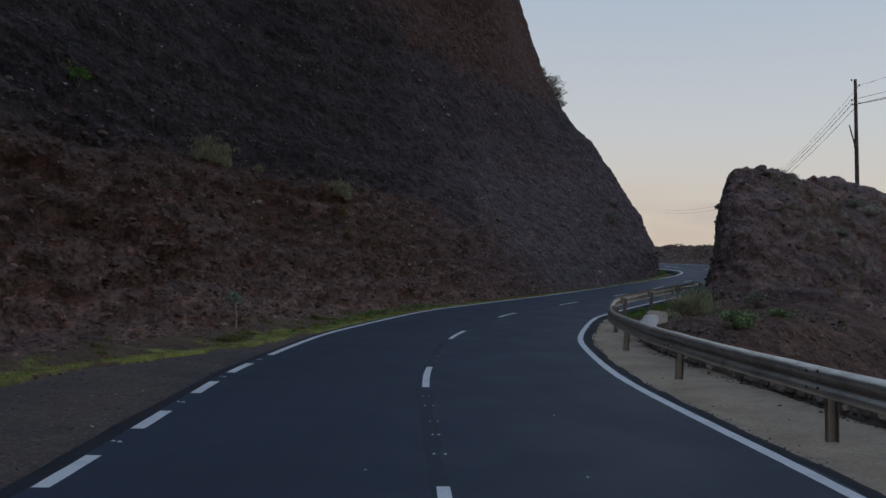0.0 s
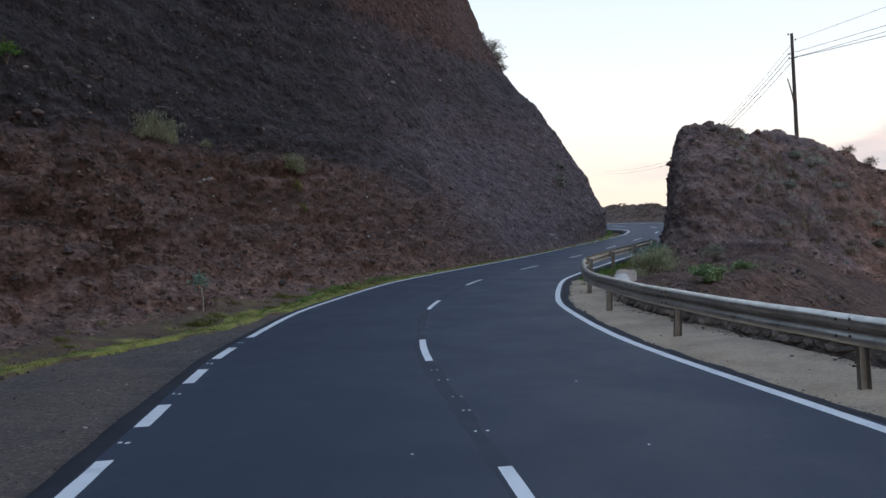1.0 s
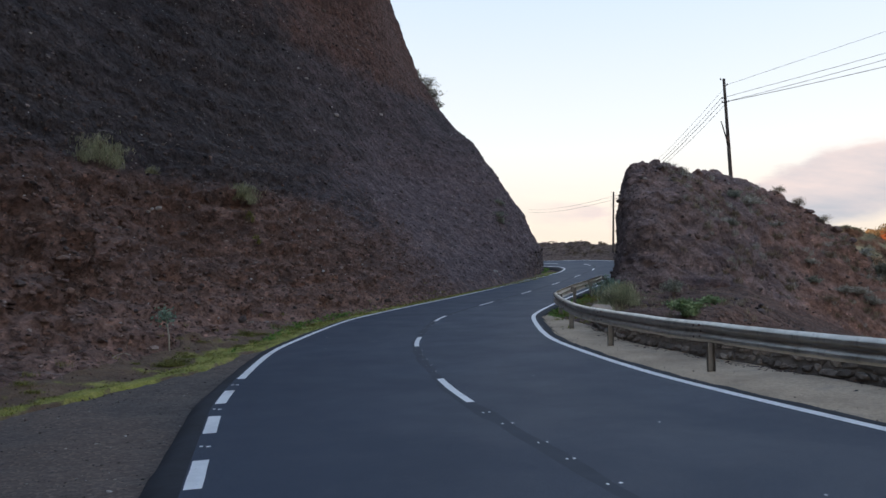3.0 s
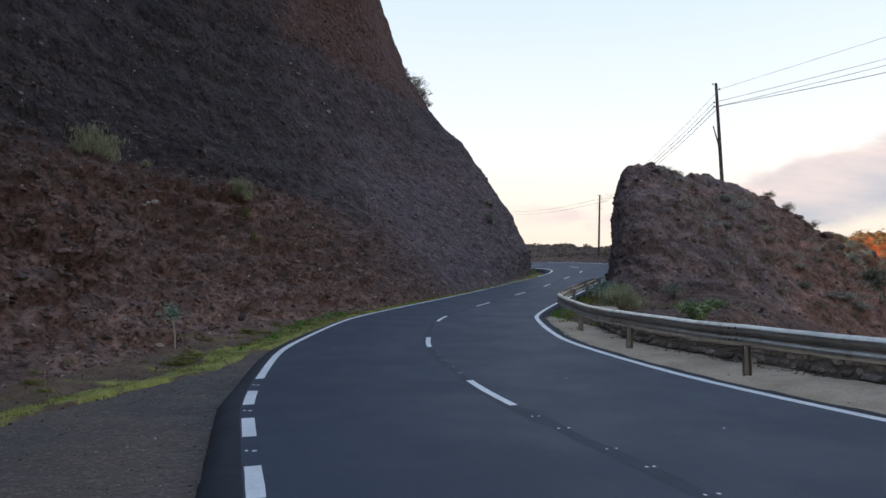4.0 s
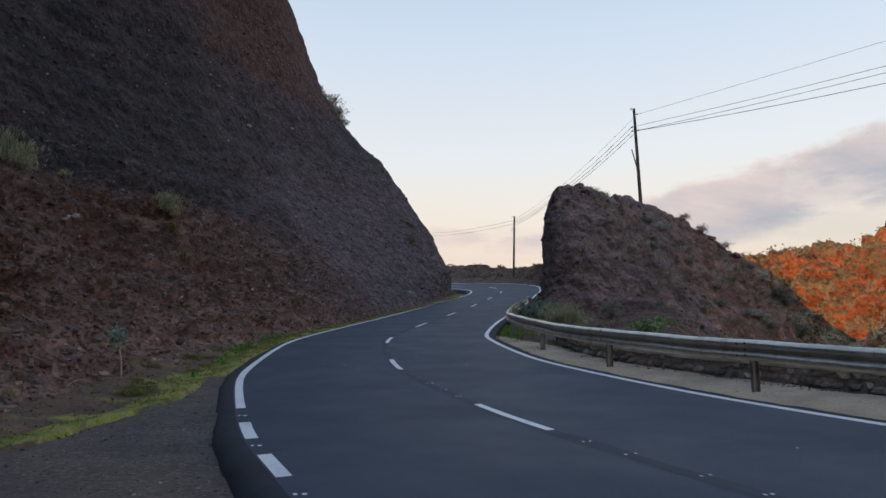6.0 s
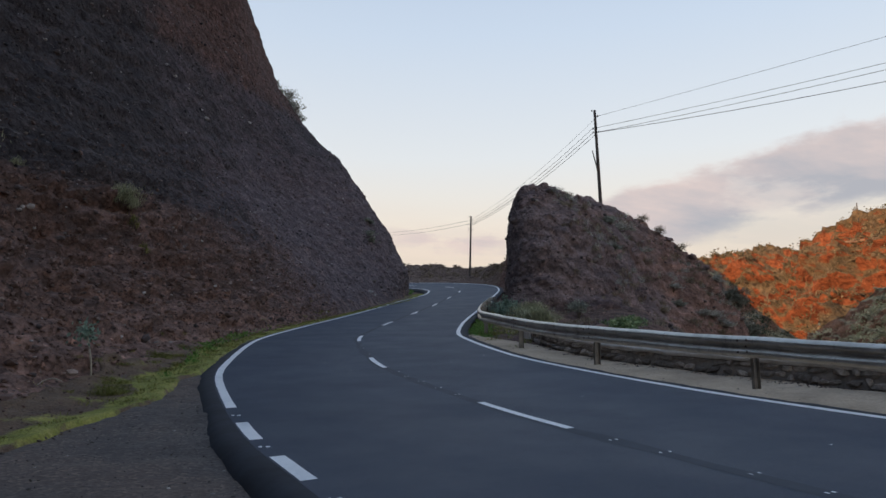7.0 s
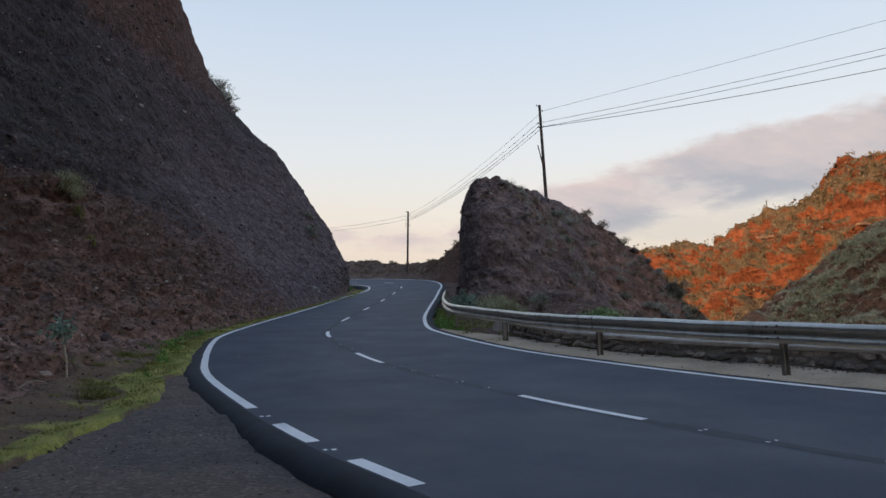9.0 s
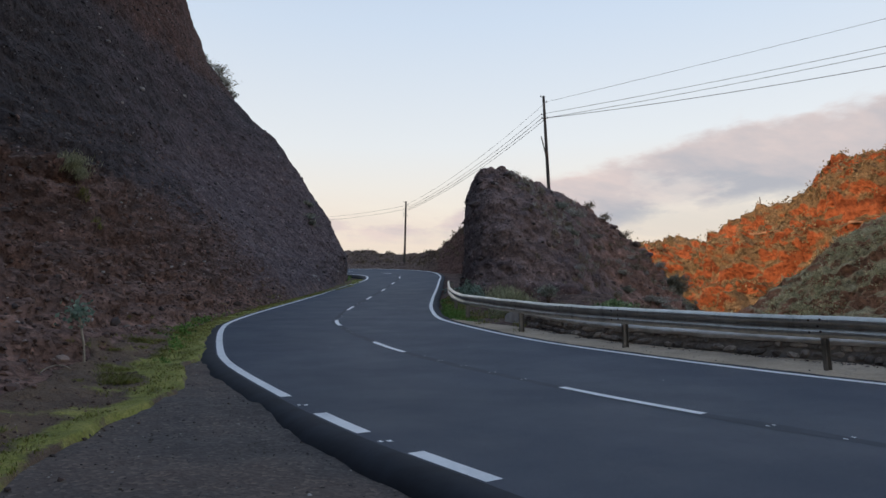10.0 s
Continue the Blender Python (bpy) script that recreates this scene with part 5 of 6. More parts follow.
build_hill("ravine_side", [(30, 58, -8, 40, 70, 14), (36, 52, -9, 48, 64.5, 15.2), (38, 49, -9, 50.9, 61.6, 14.2), (41, 46, -10, 52.8, 59.6, 12.2), (44, 43, -11, 54.7, 57.5, 8.6), (46, 40, -12, 57, 54.8, 5.5), (50, 36, -13, 60, 51, 0), (56, 30, -14, 66, 44, -8)],
           MAT["green_hill"], "dark overgrown side of the ravine", 1.6, 0.35, 4.0, 70, 800, MAT["dark_scrub"], "dark green bushes in the ravine", 0.62, 63, 0.0, 60, 0.13)

# ---------------------------------------------------------------- right-hand strip, parapet and its stones
def build_strip():
    s = np.arange(-36, 21.0, 0.15)
    out = 5.05 - 0.43 * ramp1(s, 6, 11) - 0.95 * ramp1(s, 15, 21.3)
    cols = np.linspace(0, 1, 22)
    a, b = along(s, 0.0), along(s, 1.0)
    rows = []
    for c in cols:
        o = 3.33 + (out - 3.33) * c + (wavy(s, 1.2, 0.08, 2.0) if c == 1 else 0)
        p = a + (b - a) * o[:, None]
        q = np.column_stack([p, 0 * s])
        z = road_z(p[:, 0], p[:, 1]) - 0.045 + 0.02 * fbm(q, 1.2, 3) + 0.008 * fbm(q, 6, 2) - 0.25 * (c > 0.99)
        rows.append(np.column_stack([p, z]))
    v = np.stack(rows, 1)
    ob = new("pavement", mesh_from("pavement", v.reshape(-1, 3), grid_faces(*v.shape[:2])[:, ::-1], MAT["dust"]))
    tagged(ob, "dusty tan concrete strip under the crash barrier", "pavement", kind="structure")
    r = np.random.RandomState(71)
    n = 620
    ss = r.uniform(-8, 22, n)
    oo = 3.36 + np.abs(r.normal(0, 0.45, n))
    oo[:450] = 3.40 + np.abs(r.normal(0, 0.04, 450))
    p = along(ss, 0.0) + (along(ss, 1.0) - along(ss, 0.0)) * oo[:, None]
    scatter_stones("asphalt_crumbs", np.column_stack([p, road_z(p[:, 0], p[:, 1]) - 0.035]), power(r, n, 0.006, 0.03), MAT["grit"], "dark asphalt crumbs along the edge of the new layer", "crumbs", 72)


build_strip()


def wall_off(s):
    s = np.asarray(s, float)
    return 5.05 - 0.52 * ramp1(s, 4.5, 11.5) + 0.15 * ramp1(s, 14, 17)


def build_parapet():
    wall = empty("parapet_wall", tuple(along([4.0], 5.0)[0]) + (0.9,))
    o = np.array(wall.location)
    s = np.arange(-26, 17.3, 0.2)
    a, b = along(s, 0.0), along(s, 1.0)
    rows = []
    H = 0.34
    for dx, dz in ((0.06, -0.4), (0.06, H - 0.06), (0.10, H - 0.03), (0.36, H - 0.03), (0.40, -1.2)):
        p = a + (b - a) * (wall_off(s) + dx)[:, None]
        rows.append(np.column_stack([p, road_z(p[:, 0], p[:, 1]) - 0.05 + dz]))
    v = np.stack(rows, 1) - o
    put(new("core", mesh_from("core", v.reshape(-1, 3), grid_faces(*v.shape[:2])[:, ::-1], MAT["core"])), wall)
    # uneven mortar cap
    rows = []
    for dx, dz, k in ((0.03, H - 0.09, 1), (-0.02, H - 0.03, 2), (0.04, H + 0.02, 3), (0.2, H + 0.035, 4), (0.36, H + 0.02, 5), (0.43, H - 0.08, 6)):
        p = a + (b - a) * (wall_off(s) + dx + wavy(s, 2.2, 0.02, k))[:, None]
        rows.append(np.column_stack([p, road_z(p[:, 0], p[:, 1]) - 0.05 + dz + wavy(s, 1.6, 0.018, k + 20)]))
    v = np.stack(rows, 1) - o
    ob = put(new("cap", mesh_from("cap", v.reshape(-1, 3), grid_faces(*v.shape[:2])[:, ::-1], MAT["mortar"])), wall)
    ob["label"] = "rough pale mortar capping"
    tagged(wall, "low dark rubble-stone parapet behind the barrier", "parapet wall", kind="structure")
    meshes = []
    for k in range(8):
        co, fa = STONES[k]
        meshes.append(mesh_from("stone", co * np.array([0.5, 0.5, 0.6]), fa, MAT["wall_piece"], False))
    r = random.Random(77)
    for row in range(2):
        sp = -9.0 + 0.11 * row
        while sp < 16.9:
            w = r.uniform(0.14, 0.42)
            p = along([sp + w / 2], float(wall_off(sp)) + 0.06)[0]
            q = along([sp + w / 2 + 0.1], float(wall_off(sp + 0.1)) + 0.06)[0]
            ob = new("stone", meshes[r.randrange(8)])
            ob.parent = wall
            ob.location = Vector((p[0], p[1], road_z(*p) - 0.03 + 0.05 + 0.15 * row + r.uniform(-0.03, 0.03))) - Vector(wall.location)
            ob.rotation_euler = (r.uniform(-0.2, 0.2), r.uniform(-0.2, 0.2), math.atan2(q[1] - p[1], q[0] - p[0]))
            ob.scale = (w * 1.1, r.uniform(0.10, 0.16), r.uniform(0.14, 0.22))
            sp += w * 0.98


build_parapet()


def concrete_block():
    """The squared end of the old parapet, with a worn sloping top."""
    turn = math.atan2(*(along([17.6], 0)[0] - along([16.6], 0)[0])[::-1])
    bm = bmesh.new()
    bmesh.ops.create_cube(bm, size=1, matrix=Matrix.Diagonal((1.2, 0.6, 1.3, 1)))
    bmesh.ops.bevel(bm, geom=bm.edges[:], offset=0.05, segments=2, affect='EDGES')
    bmesh.ops.subdivide_edges(bm, edges=bm.edges[:], cuts=3, use_grid_fill=True)
    for v in bm.verts:
        v.co += 0.035 * Vector(noise.noise_vector(v.co * 3.0))
        if v.co.z > 0:
            v.co.z -= 0.10 * (v.co.x + 0.5)
    bm.normal_update()
    ob = new("concrete_block", bpy.data.meshes.new("concrete_block"))
    bm.to_mesh(ob.data)
    bm.free()
    ob.data.materials.append(MAT["mortar"])
    ob.matrix_basis = pose(6.68, 22.3, 2.39, 0, 0, math.degrees(turn))
    tagged(ob, "pale worn concrete block ending the parapet", "concrete block")


concrete_block()


# ---------------------------------------------------------------- guard rail
RAIL_TOP = 0.755


def rail_off(s):
    s = np.asarray(s, float)
    return 3.93 - 0.12 * ramp1(s, 4, 12) + 0.05 * ramp1(s, 20, 30)


POST_S = [1.60 + 4.1 * k for k in range(-6, 1)] + [6.1, 10.45, 15.3, 20.4, 25.0, 29.5, 33.94]
PROFILE = [(0.0, 0.0), (-0.018, -0.004), (-0.040, -0.018), (-0.076, -0.040), (-0.083, -0.055), (-0.083, -0.085), (-0.074, -0.100), (-0.022, -0.135), (-0.010, -0.150), (-0.010, -0.160),
           (-0.022, -0.175), (-0.074, -0.210), (-0.083, -0.225), (-0.083, -0.255), (-0.076, -0.270), (-0.040, -0.292), (-0.018, -0.306), (0.0, -0.310)]


def build_rail():
    origin = Vector((*along([5.6], 3.9)[0], 1.3))
    rail = empty("guard_rail", origin)
    o = np.array(origin)
    tagged(rail, "weathered galvanised steel crash barrier on posts", "guard rail")
    for k in range(len(POST_S) - 1):
        s = np.linspace(POST_S[k] - 0.16, POST_S[k + 1] + 0.16, 22)
        a, b = along(s, 0.0), along(s, 1.0)
        lap = 0.004 * np.linspace(1, 0, len(s)) * (1 if k % 2 else -1)
        rows = []
        for back in (0, 1):
            for dx, dz in (PROFILE if not back else PROFILE[::-1]):
                p = a + (b - a) * (rail_off(s) + dx + back * 0.004 + lap)[:, None]
                rows.append(np.column_stack([p, road_z(p[:, 0], p[:, 1]) - 0.03 + RAIL_TOP + dz + wavy(s, 0.5, 0.012, 5) + wavy(s + 40 * k, 0.3, 0.006, 15)]))
        rows.append(rows[0])
        v = np.stack(rows, 1) - o
        put(new("rail", mesh_from("rail", v.reshape(-1, 3), grid_faces(*v.shape[:2]), MAT["steel"])), rail)
    # posts of C section, with a spacer and bolts
    bm = bmesh.new()
    sec = [(-0.06, -0.03), (-0.054, -0.03), (-0.054, 0.022), (0.054, 0.022), (0.054, -0.03), (0.06, -0.03), (0.06, 0.028), (-0.06, 0.028)]
    lo = [bm.verts.new((x, y, -0.5)) for x, y in sec]
    hi = [bm.verts.new((x, y, 0.68)) for x, y in sec]
    n = len(sec)
    for i in range(n):
        bm.faces.new((lo[i], lo[(i + 1) % n], hi[(i + 1) % n], hi[i]))
    bm.faces.new(hi)
    bmesh.ops.recalc_face_normals(bm, faces=bm.faces)
    post_me = bpy.data.meshes.new("post")
    bm.to_mesh(post_me)
    bm.free()
    post_me.materials.append(MAT["post_steel"])
    bm = bmesh.new()
    bmesh.ops.create_cube(bm, size=1, matrix=Matrix.Diagonal((0.10, 0.07, 0.20, 1)))
    bmesh.ops.bevel(bm, geom=bm.edges[:], offset=0.012, segments=2, affect='EDGES')
    spacer_me = bpy.data.meshes.new("spacer")
    bm.to_mesh(spacer_me)
    bm.free()
    spacer_me.materials.append(MAT["post_steel"])
    bm = bmesh.new()
    bmesh.ops.create_cone(bm, cap_ends=True, segments=8, radius1=0.018, radius2=0.013, depth=0.014, matrix=Matrix.Rotation(math.pi / 2, 4, 'Y'))
    bolt_me = bpy.data.meshes.new("bolt")
    bm.to_mesh(bolt_me)
    bm.free()
    bolt_me.materials.append(MAT["bolt"])
    r = random.Random(4)
    for sp in POST_S:
        ro = float(rail_off(sp))
        p, q = along([sp], ro + 0.135)[0], along([sp + 0.1], float(rail_off(sp + 0.1)) + 0.135)[0]
        turn = math.atan2(q[1] - p[1], q[0] - p[0]) - math.pi / 2
        z = road_z(*p) - 0.03
        ob = new("post", post_me)
        ob.parent = rail
        ob.location = Vector((p[0], p[1], z)) - origin
        ob.rotation_euler = (r.uniform(-0.02, 0.02), r.uniform(-0.02, 0.02), turn)
        p2 = along([sp], ro + 0.045)[0]
        ob = new("spacer", spacer_me)
        ob.parent = rail
        ob.location = Vector((p2[0], p2[1], z + RAIL_TOP - 0.155)) - origin
        ob.rotation_euler = (0, 0, turn)
        for ds, dz in ((0, -0.155), (0.10, -0.07), (0.10, -0.24), (-0.10, -0.07), (-0.10, -0.24)):
            p3 = along([sp + ds], ro - (0.015 if ds == 0 else 0.088))[0]
            ob = new("bolt", bolt_me)
            ob.parent = rail
            ob.location = Vector((p3[0], p3[1], z + RAIL_TOP + dz)) - origin
            ob.rotation_euler = (0, 0, turn)


build_rail()


# ---------------------------------------------------------------- poles and wires
def tube(bm, a, b, r0, r1, n=12):
    a, b = Vector(a), Vector(b)
    q = (b - a).to_track_quat('Z', 'Y').to_matrix().to_4x4()
    bmesh.ops.create_cone(bm, cap_ends=True, segments=n, radius1=r0, radius2=r1, depth=(b - a).length, matrix=Matrix.Translation((a + b) / 2) @ q)


POLE_1, POLE_2 = Vector((25.19, 44.13, 20.49)) * K, Vector((31.62, 75.72, 20.10)) * K


def build_pole(foot, top, r, strut, label):
    ob = empty("utility_pole", foot)
    f = Vector(foot)
    t = Vector(top) - f
    bm = bmesh.new()
    n, m = 8, 12
    rings = []
    for k in range(n + 1):
        c = t * (k / n) - (t.normalized() * 0.6 if k == 0 else Vector())
        rk = r * (1 - 0.28 * k / n)
        rings.append([bm.verts.new(c + Vector((math.cos(a) * rk, math.sin(a) * rk, 0))) for a in (2 * math.pi * q / m for q in range(m))])
    for k in range(n):
        for q in range(m):
            bm.faces.new((rings[k][q], rings[k][(q + 1) % m], rings[k + 1][(q + 1) % m], rings[k + 1][q]))
    bm.faces.new(rings[-1])
    part("shaft", bm, MAT["wood"], ob, smooth=True)
    for drop, side in ((0.10, -1), (0.38, 1), (1.30, -1), (1.45, 1), (1.55, -1)):
        bm = bmesh.new()
        c = t - t.normalized() * drop
        tube(bm, c + Vector((side * 0.06, 0, 0)), c + Vector((side * 0.22, 0, 0.02)), 0.012, 0.012, 6)
        br = part("bracket", bm, MAT["bolt"], ob)
        bm = bmesh.new()
        e = c + Vector((side * 0.22, 0, 0.0))
        tube(bm, e, e + Vector((0, 0, 0.05)), 0.035, 0.045, 8)
        tube(bm, e + Vector((0, 0, 0.05)), e + Vector((0, 0, 0.11)), 0.05, 0.025, 8)
        part("insulator", bm, MAT["porcelain"], ob, "pale ceramic insulator")
    if strut:
        bm = bmesh.new()
        tube(bm, t * 0.40 + Vector((-0.05, -0.03, 0)), t * 0.60 + Vector((-0.42, -0.05, 0)), 0.045, 0.03, 8)
        part("stub", bm, MAT["wood"], ob, "short splintered stub")
        bm = bmesh.new()
        tube(bm, t * 0.41 + Vector((-0.10, -0.10, 0)), t * 0.46 + Vector((-0.10, -0.10, 0)), 0.10, 0.10, 8)
        part("junction_box", bm, MAT["bolt"], ob)
    tagged(ob, label, "utility pole", "utility poles")


build_pole((25.38 * K, 44.1 * K, 12.9 * K), POLE_1, 0.115, True, "tall dark wooden utility pole on the outcrop")
build_pole((31.45 * K, 75.75 * K, 13.9 * K), POLE_2, 0.11, False, "weathered wooden utility pole on the far bank")


def build_wire(a, b, sag, r, name="overhead_wire"):
    a, b = Vector(a), Vector(b)
    n = 40
    cu = bpy.data.curves.new(name, 'CURVE')
    cu.dimensions = '3D'
    cu.bevel_depth, cu.bevel_resolution = r, 1
    sp = cu.splines.new('POLY')
    sp.points.add(n)
    for k in range(n + 1):
        t = k / n
        p = a.lerp(b, t) - Vector((0, 0, sag * 4 * t * (1 - t)))
        sp.points[k].co = (*p, 1)
    cu.materials.append(MAT["wire"])
    ob = new(name, cu)
    tagged(ob, "thin dark overhead cable between the poles", "cable", "overhead cables")


NEXT_R = POLE_1 + Vector((0.454, -0.890, 0.031)) * 52
NEXT_L = POLE_2 + Vector((6.8, 35.9, 6.7)) * 2.0 * K
for drop, side, r, sag, low in ((0.35, 1, 0.009, 0.2, -0.25), (1.25, -1, 0.012, 0.75, 1.3), (1.42, 1, 0.013, 0.85, 1.25), (1.55, -1, 0.016, 1.2, 2.5)):
    h1, h2 = POLE_1 + Vector((side * 0.22, 0, -drop)), POLE_2 + Vector((side * 0.22, 0, -drop * 0.62))
    build_wire(h1, NEXT_R + Vector((side * 0.3, 0, -low)), sag, r)
    build_wire(h1, h2, 0.55, r)
for drop, side in ((0.35, 1), (0.85, -1)):
    build_wire(POLE_2 + Vector((side * 0.22, 0, -drop)), NEXT_L + Vector((0, 0, -drop)), 0.5, 0.013)


# ---------------------------------------------------------------- plants one by one
shrub("leafy_shrub", (8.3, 20.2, 2.57), 0.95, 0.52, 0.055, 1500, MAT["leafy"], "bright green leafy shrub on bare soil", "shrub", 101, "leafy")
shrub("leafy_shrub", (12.0, 27.4, 3.88), 1.1, 0.60, 0.05, 700, MAT["greyleaf"], "grey-green shrub at the foot of the outcrop", "shrub", 102, "leafy")
shrub("leafy_shrub", (10.6, 22.6, 3.12), 0.7, 0.32, 0.05, 600, MAT["leafy"], "small green shrub low on the soil", "shrub", 103, "leafy")
shrub("broom_bush", (8.8, 25.5, 3.25), 1.7, 0.66, 0.18, 3600, MAT["broom"], "yellowish broom bush behind the barrier", "bush", 104, "broom", "broom bushes")
shrub("broom_bush", (9.7, 27.2, 3.48), 1.5, 0.78, 0.20, 2800, MAT["broom"], "tall olive broom bush by the outcrop", "bush", 105, "broom", "broom bushes")
shrub("broom_bush", (7.5, 24.2, 2.78), 1.1, 0.40, 0.16, 1500, MAT["broom"], "low straw-tinged broom bush", "bush", 106, "broom", "broom bushes")
shrub("dark_shrub", (11.2, 31.6, 4.02), 1.5, 1.0, 0.060, 1300, MAT["bluegreen"], "blue-green shrub against the outcrop's nose", "shrub", 107, "leafy")
shrub("dark_shrub", (12.2, 33.2, 4.3), 1.1, 0.8, 0.055, 800, MAT["bluegreen"], "blue-green shrub at the bend's inside", "shrub", 108, "leafy")


VIEW = bpy.context.evaluated_depsgraph_get()


def cliff_bush(x, y, z, w, h, mat, label, seed, style="broom", leaf=0.17, count=900):
    hit, p, _, _, _, _ = scene.ray_cast(VIEW, Vector((x + 3.7, y - 1.5, z + 0.5)), Vector((-0.92, 0.37, -0.12)))
    if hit:
        x, y, z = p
    shrub("cliff_bush", (x, y, z - 0.05), w, h, leaf, count, mat, label, "bush", seed, style, "bushes on the cutting")


cliff_bush(-8.62, 25.25, 7.12, 1.65, 0.95, MAT["broom"], "rounded green broom bush on the ledge", 111, count=3000)
cliff_bush(-4.50, 29.55, 7.15, 1.30, 0.62, MAT["broom"], "yellow-green broom bush on the ledge", 112, count=2200)
cliff_bush(-7.24, 27.7, 7.55, 0.5, 0.3, MAT["broom"], "small green tuft on the ledge", 113, count=300)
cliff_bush(-4.16, 28.9, 6.3, 0.45, 0.42, MAT["grass"], "pale yellow tuft below the ledge", 114, count=260)
cliff_bush(-10.95, 21.06, 8.35, 0.9, 0.55, MAT["weed"], "fresh green bush high on the cutting", 115, "leafy", 0.05, 700)
cliff_bush(-3.6, 28.0, 5.4, 0.4, 0.25, MAT["grass"], "pale dry tuft on the rubble", 116, count=180)


def skyline_bushes():
    """Shrubs that lean out from the far corner of the cutting, seen against the sky."""
    uc = float(TOE_S[np.argmin(np.hypot(TOE[:, 0] - 19.3 * K, TOE[:, 1] - 65.5 * K))])
    for k, (du, h, w, hh) in enumerate(((0.2, 18.6, 2.0, 1.5), (0.0, 17.7, 2.1, 1.6), (0.3, 16.8, 1.7, 1.4), (0.0, 16.0, 1.8, 1.4), (0.2, 15.1, 1.5, 1.2), (0.3, 20.3, 0.9, 0.6), (-7.2, 5.6, 1.0, 0.5), (-8.6, 4.6, 1.2, 0.5), (-8.9, 4.2, 0.9, 0.4))):
        p, _ = on_cliff([uc + du], [h])
        shrub("corner_shrub", tuple(p[0] + np.array([-0.15, 0, -0.1])), w, hh, 0.075, 420, MAT["greyleaf"], "grey-green shrub leaning out from the cutting's corner", "shrub", 120 + k, "leafy", "corner shrubs")


skyline_bushes()


def outcrop_shrubs():
    n = len(MOUND_C)
    for k, (u, t, w, h, mat) in enumerate(((0.625, 0.99, 0.9, 0.42, "dry"), (0.645, 0.985, 1.1, 0.55, "dry"), (0.68, 0.98, 0.9, 0.5, "dry"), (0.74, 0.95, 0.8, 0.5, "silver"), (0.78, 0.97, 1.0, 0.8, "silver"), (0.81, 0.93, 1.5, 1.0, "silver"),
                                         (0.49, 0.62, 0.8, 0.4, "greyleaf"), (0.55, 0.80, 0.9, 0.45, "greyleaf"), (0.545, 0.45, 0.7, 0.35, "dry"), (0.60, 0.55, 0.9, 0.4, "greyleaf"), (0.64, 0.70, 0.9, 0.4, "dry"), (0.58, 0.66, 1.1, 0.35, "dry"), (0.66, 0.45, 0.9, 0.4, "greyleaf"), (0.52, 0.70, 0.6, 0.3, "dry"), (0.57, 0.78, 1.3, 0.6, "silver"), (0.585, 0.70, 1.1, 0.5, "silver"), (0.61, 0.62, 1.2, 0.5, "silver"), (0.63, 0.55, 1.0, 0.45, "silver"),
                                         (0.655, 0.60, 1.2, 0.5, "silver"), (0.56, 0.58, 1.3, 0.4, "dry"), (0.60, 0.48, 1.2, 0.4, "dry"), (0.62, 0.40, 0.9, 0.4, "silver"), (0.68, 0.62, 1.2, 0.5, "silver"), (0.70, 0.50, 1.0, 0.5, "silver"))):
        p = mound_point(MOUND_C[int(u * n)][None], np.array([t]))[0]
        dry = mat == "dry"
        shrub("outcrop_shrub", (p[0], p[1], p[2] - 0.04), w, h, 0.16 if dry else 0.05, 420 if dry else 1000, MAT[mat], ("dry straw-coloured shrub" if dry else "grey-green shrub") + " on the outcrop", "shrub", 140 + k, "broom" if dry else "leafy", "outcrop shrubs")


outcrop_shrubs()


def outcrop_thicket():
    """Tall grey-green bushes where the outcrop drops into the ravine."""
    n = len(MOUND_C)
    for k, (u, t, w, h) in enumerate(((0.775, 0.93, 2.0, 1.5), (0.80, 0.96, 2.6, 1.9), (0.825, 0.90, 2.8, 2.2), (0.85, 0.93, 3.0, 2.3), (0.87, 0.86, 3.0, 2.2), (0.89, 0.90, 2.8, 2.0))):
        p = mound_point(MOUND_C[int(u * n)][None], np.array([t]))[0]
        shrub("ravine_bush", (p[0], p[1], p[2] - 0.5), w, h, 0.075, 2600, MAT["haze_leaf"], "tall grey-green bush at the ravine's edge", "bush", 180 + k, "leafy", "ravine bushes")


outcrop_thicket()


def tree_tobacco():
    """A thin bare stem with a tuft of blue-green leaves, at the cliff foot."""
    foot = (-4.9, 18.0, 1.50)
    ob = empty("thin_stemmed_plant", foot)
    r = np.random.RandomState(8)
    pts = np.array([(0, 0, -0.12), (-0.03, 0.0, 0.25), (-0.08, 0.01, 0.50), (-0.13, 0.0, 0.72)])
    joined("stem", [stem_mesh(pts[:-1], pts[1:], 0.021, 0.016, 6)], MAT["pale_stem"], ob, "thin pale stem")
    c = pts[-1] + r.normal(0, 1, (130, 3)) * np.array([0.10, 0.10, 0.08])
    joined("foliage", [leaves(c, 0.06, r, 1.5, 0.2)], MAT["bluegreen"], ob)
    tagged(ob, "thin-stemmed plant with a blue-green leaf tuft", "plant")


tree_tobacco()


def bleached_twig():
    v = VERGE[0].reshape(-1, 3)
    foot = v[np.argmin(np.hypot(v[:, 0] + 5.45, v[:, 1] - 16.0))]
    a = np.linspace(0, 1, 9)
    pts = np.column_stack([-0.16 + 0.32 * a, 0.04 * np.sin(a * 5), 0.01 + 0.09 * np.sin(a * 2.7) ** 0.8])
    mesh = mesh_from("dry_twig", *stem_mesh(pts[:-1], pts[1:], 0.009, 0.008, 6), MAT["pale_stem"])
    ob = new("dry_twig", mesh)
    ob.location = tuple(foot)
    tagged(ob, "bleached bent twig lying on the verge", "twig")


bleached_twig()


